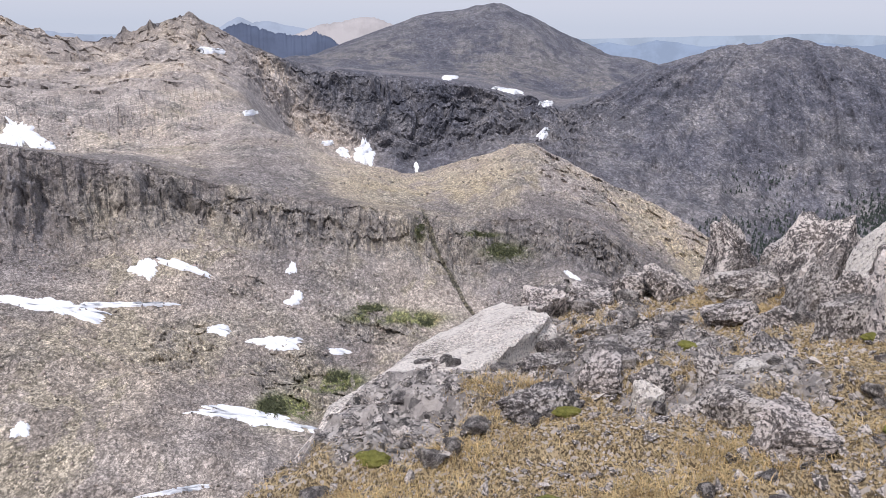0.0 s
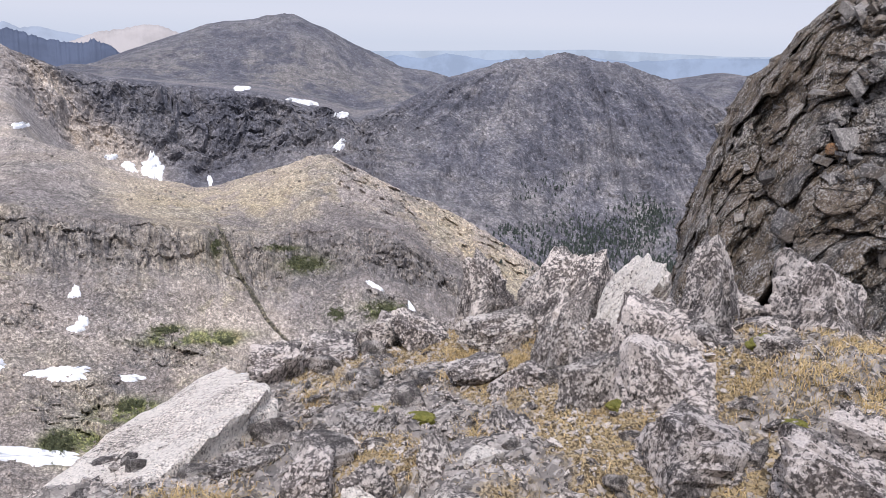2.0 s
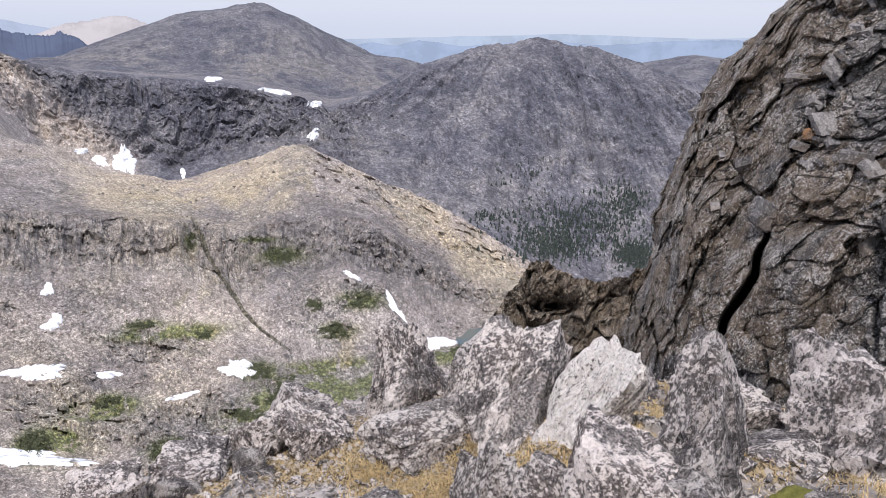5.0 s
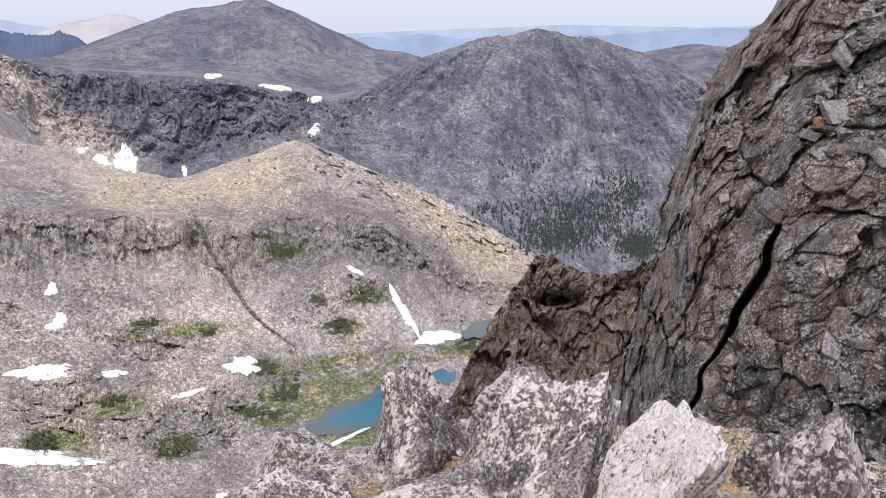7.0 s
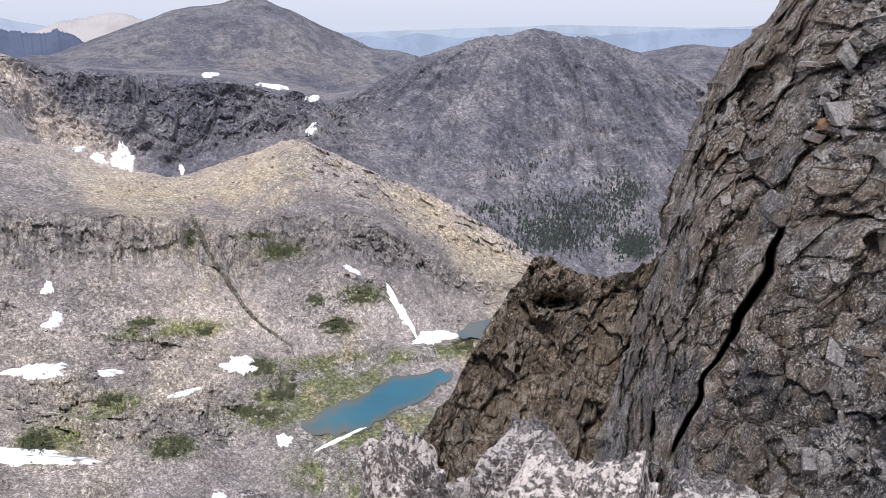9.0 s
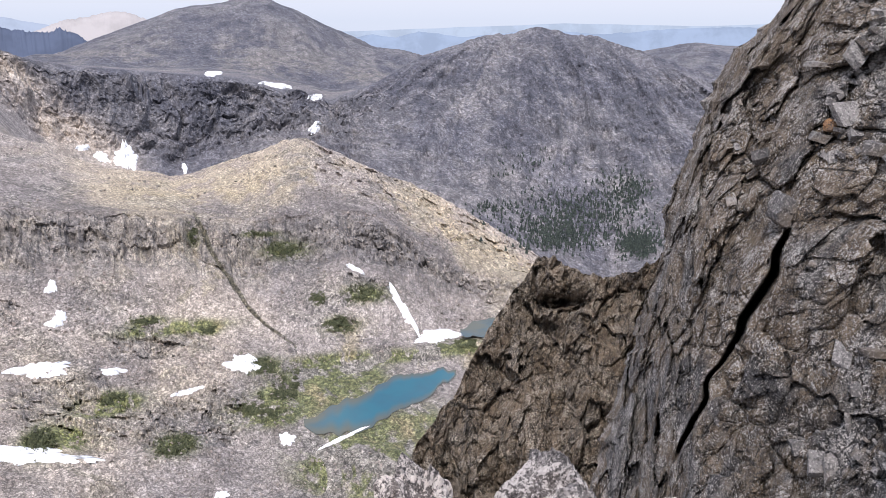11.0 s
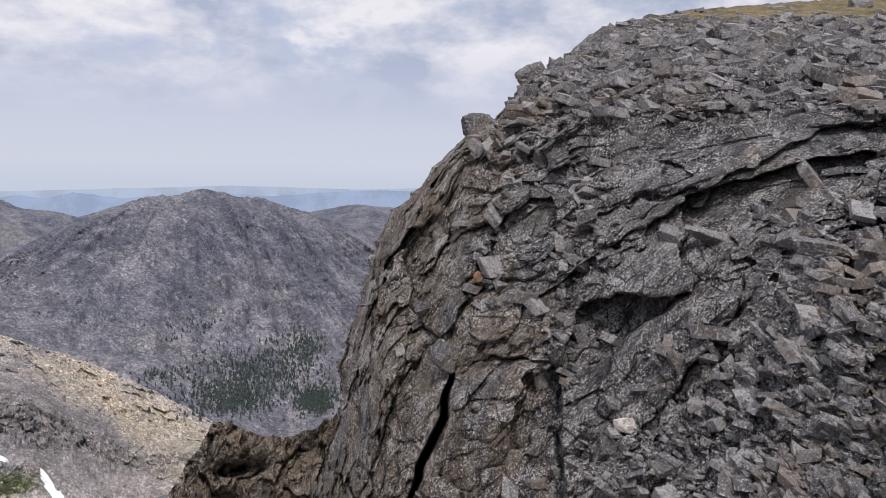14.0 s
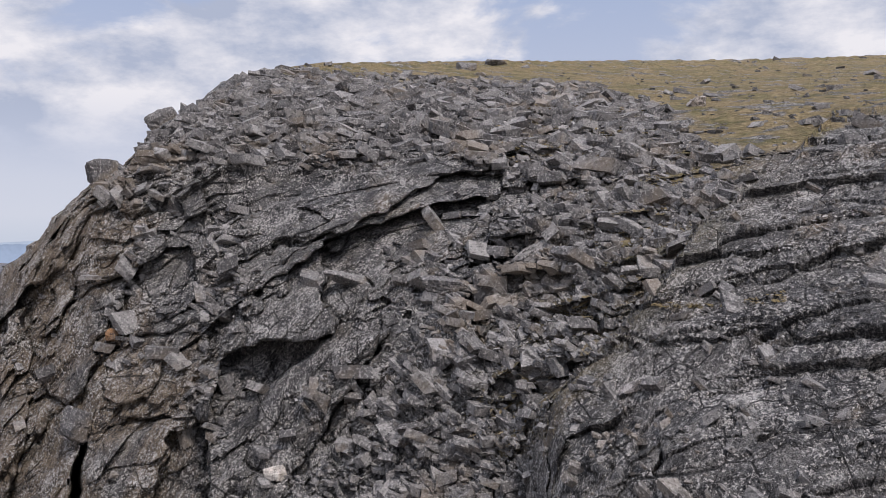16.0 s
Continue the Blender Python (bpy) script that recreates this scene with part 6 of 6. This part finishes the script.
def turned(V, rx, dip, az):
    """Vertices V (k x 3) turned by each row: about x, then sloping along the long axis, then about the vertical."""
    W = np.einsum("nij,kj->nki", rx, V)
    c, s = np.cos(dip)[:, None], np.sin(dip)[:, None]
    x, z = W[..., 0] * c - W[..., 2] * s, W[..., 0] * s + W[..., 2] * c
    ca, sa = np.cos(az)[:, None], np.sin(az)[:, None]
    return np.stack([x * ca - W[..., 1] * sa, x * sa + W[..., 1] * ca, z], -1)


def wall_blocks():
    rng = np.random.default_rng(77)
    shapes = [raw_mesh("block", V, F, M_BLOCK) for V, F in SLABS]
    p, n, b, e = wall_spots(18000, rng, (0.2, 0.97))
    ok = p[:, 2] > -16
    p, n, b, e = (q[ok][:300] for q in (p, n, b, e))
    far = np.linalg.norm(p - EYE, axis=1)
    size = np.minimum(0.55 * rng.uniform(0.03, 1, len(p)) ** -0.45, 2.0) * np.clip(far / 36, 0.35, 1.0)
    rx, dip, az = slab_turns(b, e, rng)
    for i in range(len(p)):
        ob = part("block", shapes[rng.integers(len(SLABS))], cliff)
        m = Matrix.Rotation(az[i], 4, "Z") @ Matrix.Rotation(-dip[i], 4, "Y") @ Matrix(rx[i].tolist()).to_4x4()
        ob.matrix_basis = Matrix.Translation(Vector(p[i] + n[i] * size[i] * 0.02)) @ m @ Matrix.Diagonal((size[i],) * 3 + (1,))
    spots = [wall_spots(80000, rng, (0.1, 0.985)), wall_spots(7000, rng, (0.86, 0.995))]
    p, n, b, e = (np.concatenate(q) for q in zip(*spots))
    keep = rng.permutation(len(p))[:16000]
    p, n, b, e = p[keep], n[keep], b[keep], e[keep]
    size = np.minimum(0.17 * rng.uniform(0.02, 1, len(p)) ** -0.6, 1.1) * np.clip(np.linalg.norm(p - EYE, axis=1) / 36, 0.3, 1.05)
    rx, dip, az = slab_turns(b, e, rng)
    kind = rng.integers(len(SLABS), size=len(p))
    VV, FF, at = [], [], 0
    for k, (V, F) in enumerate(SLABS):
        i = np.nonzero(kind == k)[0]
        W = turned(V, rx[i], dip[i], az[i]) * size[i][:, None, None] + (p[i] + n[i] * size[i][:, None] * 0.03)[:, None]
        VV.append(W.reshape(-1, 3)), FF.append((F[None] + (at + np.arange(len(i)) * len(V))[:, None, None]).reshape(-1, 3))
        at += len(i) * len(V)
    me = raw_mesh("talus_blocks", np.concatenate(VV), np.concatenate(FF), M_RUBBLE)
    tagged(new("talus_blocks", me), "loose grey slabs piled on the buttress and in its gully", "boulders", kind="stuff")


wall_blocks()


def summit_turf():
    """Yellow turf between the rocks of the gully: low leafy clumps."""
    rng = np.random.default_rng(88)
    V, F = [], []
    n = 0
    made = 0
    while made < 800:
        p, nm, b, e = wall_point(rng.uniform(0.2, 0.995), rng.uniform(0.6, 0.998))
        w = noise.noise((p[0] * 0.11, p[1] * 0.11, 0.5)) * 1.6
        top = e > np.interp(b, (45, 60, 72, 78, 86), (10.3, 9.6, 8.6, 4.5, 5.5))
        if nm[2] < 0.55 or top or not (w > 0.3 and 50 < b < 82 and e > -12):
            continue
        d = np.linalg.norm(p - EYE)
        sz = 0.05 * d / 35 * rng.uniform(0.7, 1.6)
        for _ in range(7):
            q = p + nm * 0.02 + rng.normal(scale=sz * 1.8, size=3) * (1, 1, 0.15)
            a = rng.uniform(0, 6.28)
            t1, t2 = np.array((math.cos(a), math.sin(a), rng.normal() * 0.3)) * sz, np.array((-math.sin(a), math.cos(a), rng.normal() * 0.3)) * sz
            up = np.array((0, 0, sz * rng.uniform(0.2, 0.5)))
            V.extend((q - t1, q - t2, q + t1, q + t2, q + up))
            F.extend(((n, n + 1, n + 4), (n + 1, n + 2, n + 4), (n + 2, n + 3, n + 4), (n + 3, n, n + 4)))
            n += 5
        made += 1
    tagged(new("tundra_turf", raw_mesh("tundra_turf", V, F, M_TURF)), "dry yellow tundra turf between the rocks of the gully", "grass", kind="stuff")


summit_turf()


def wall_hit(b, e):
    """The buttress in a direction from the viewpoint."""
    k = np.argmin((B_B - b) ** 2 + (B_E - e) ** 2 + 1e-4 * np.linalg.norm(B_D, axis=-1))
    return B_P.reshape(-1, 3)[k]


def wall_rock(name, b, e, size, turn, s, material, label):
    p = wall_hit(b, e)
    P, F = rock_shape(size, s, 4, 12, 0.05)
    P = P @ np.array(Euler([radians(a) for a in turn]).to_matrix()).T
    ob = new(name, raw_mesh(name, P, F, material))
    ob.location = Vector(p)
    return tagged(ob, label, "rock")


M_ORANGE = lichen_rock("rusty_rock", (0.22, 0.12, 0.06), (0.34, 0.19, 0.10), (0.38, 0.25, 0.16), 0.2, 0.2, 2.0, 0.6)
wall_rock("perched_boulder", 36.1, -11.6, (1.4, 1.2, 1.3), (0, 20, 10), 901, M_BLOCK, "round boulder jammed in the top of the slot")
wall_rock("rusty_block", 38.3, -6.2, (0.75, 0.5, 0.5), (0, 15, 30), 902, M_ORANGE, "rusty orange block on the buttress")
wall_rock("cap_block", 37.6, 4.3, (1.5, 1.4, 1.5), (0, 4, -30), 903, M_BLOCK, "squat cap block on the edge of the buttress")
wall_rock("cap_block", 41.4, 7.6, (1.8, 1.4, 1.4), (0, -8, -40), 904, M_BLOCK, "flat block overhanging the skyline edge")
wall_rock("long_slab", 53.9, -3.2, (2.6, 1.0, 0.5), (0, 12, -40), 905, M_BLOCK, "long flat slab lying on the buttress")
wall_rock("long_slab", 59.9, -3.7, (2.0, 1.2, 0.8), (0, 4, -50), 906, M_BLOCK, "pale edged slab in the gully")
wall_rock("white_slab", 72.6, -10.2, (0.95, 0.45, 0.22), (0, -25, -70), 907, M_WHITE, "pale tilted slab on the near spur")
wall_rock("pale_boulder", 60.8, -14.5, (1.3, 1.0, 0.8), (0, 5, -50), 908, M_BLOCK, "pale boulder at the bottom of the gully")
wall_rock("leaning_slab", 66.3, -1.2, (2.2, 0.9, 0.7), (0, -35, -60), 909, M_BLOCK, "leaning pale slab above the talus")
wall_rock("skyline_block", 63.5, 11.2, (2.8, 2.0, 1.5), (0, 0, 0), 910, M_BLOCK, "dark block on the skyline")
wall_rock("skyline_block", 61.5, 11.0, (2.2, 2.0, 1.3), (0, 0, 40), 911, M_BLOCK, "dark block on the skyline")
wall_rock("skyline_block", 76.6, 8.0, (1.4, 1.2, 1.0), (0, 0, 30), 912, M_WHITE, "pale block at the edge of the turf")
wall_rock("white_stone", 48.3, -15.6, (0.8, 0.7, 0.6), (0, 0, 0), 913, M_PALE, "white stone lodged at the cliff foot")
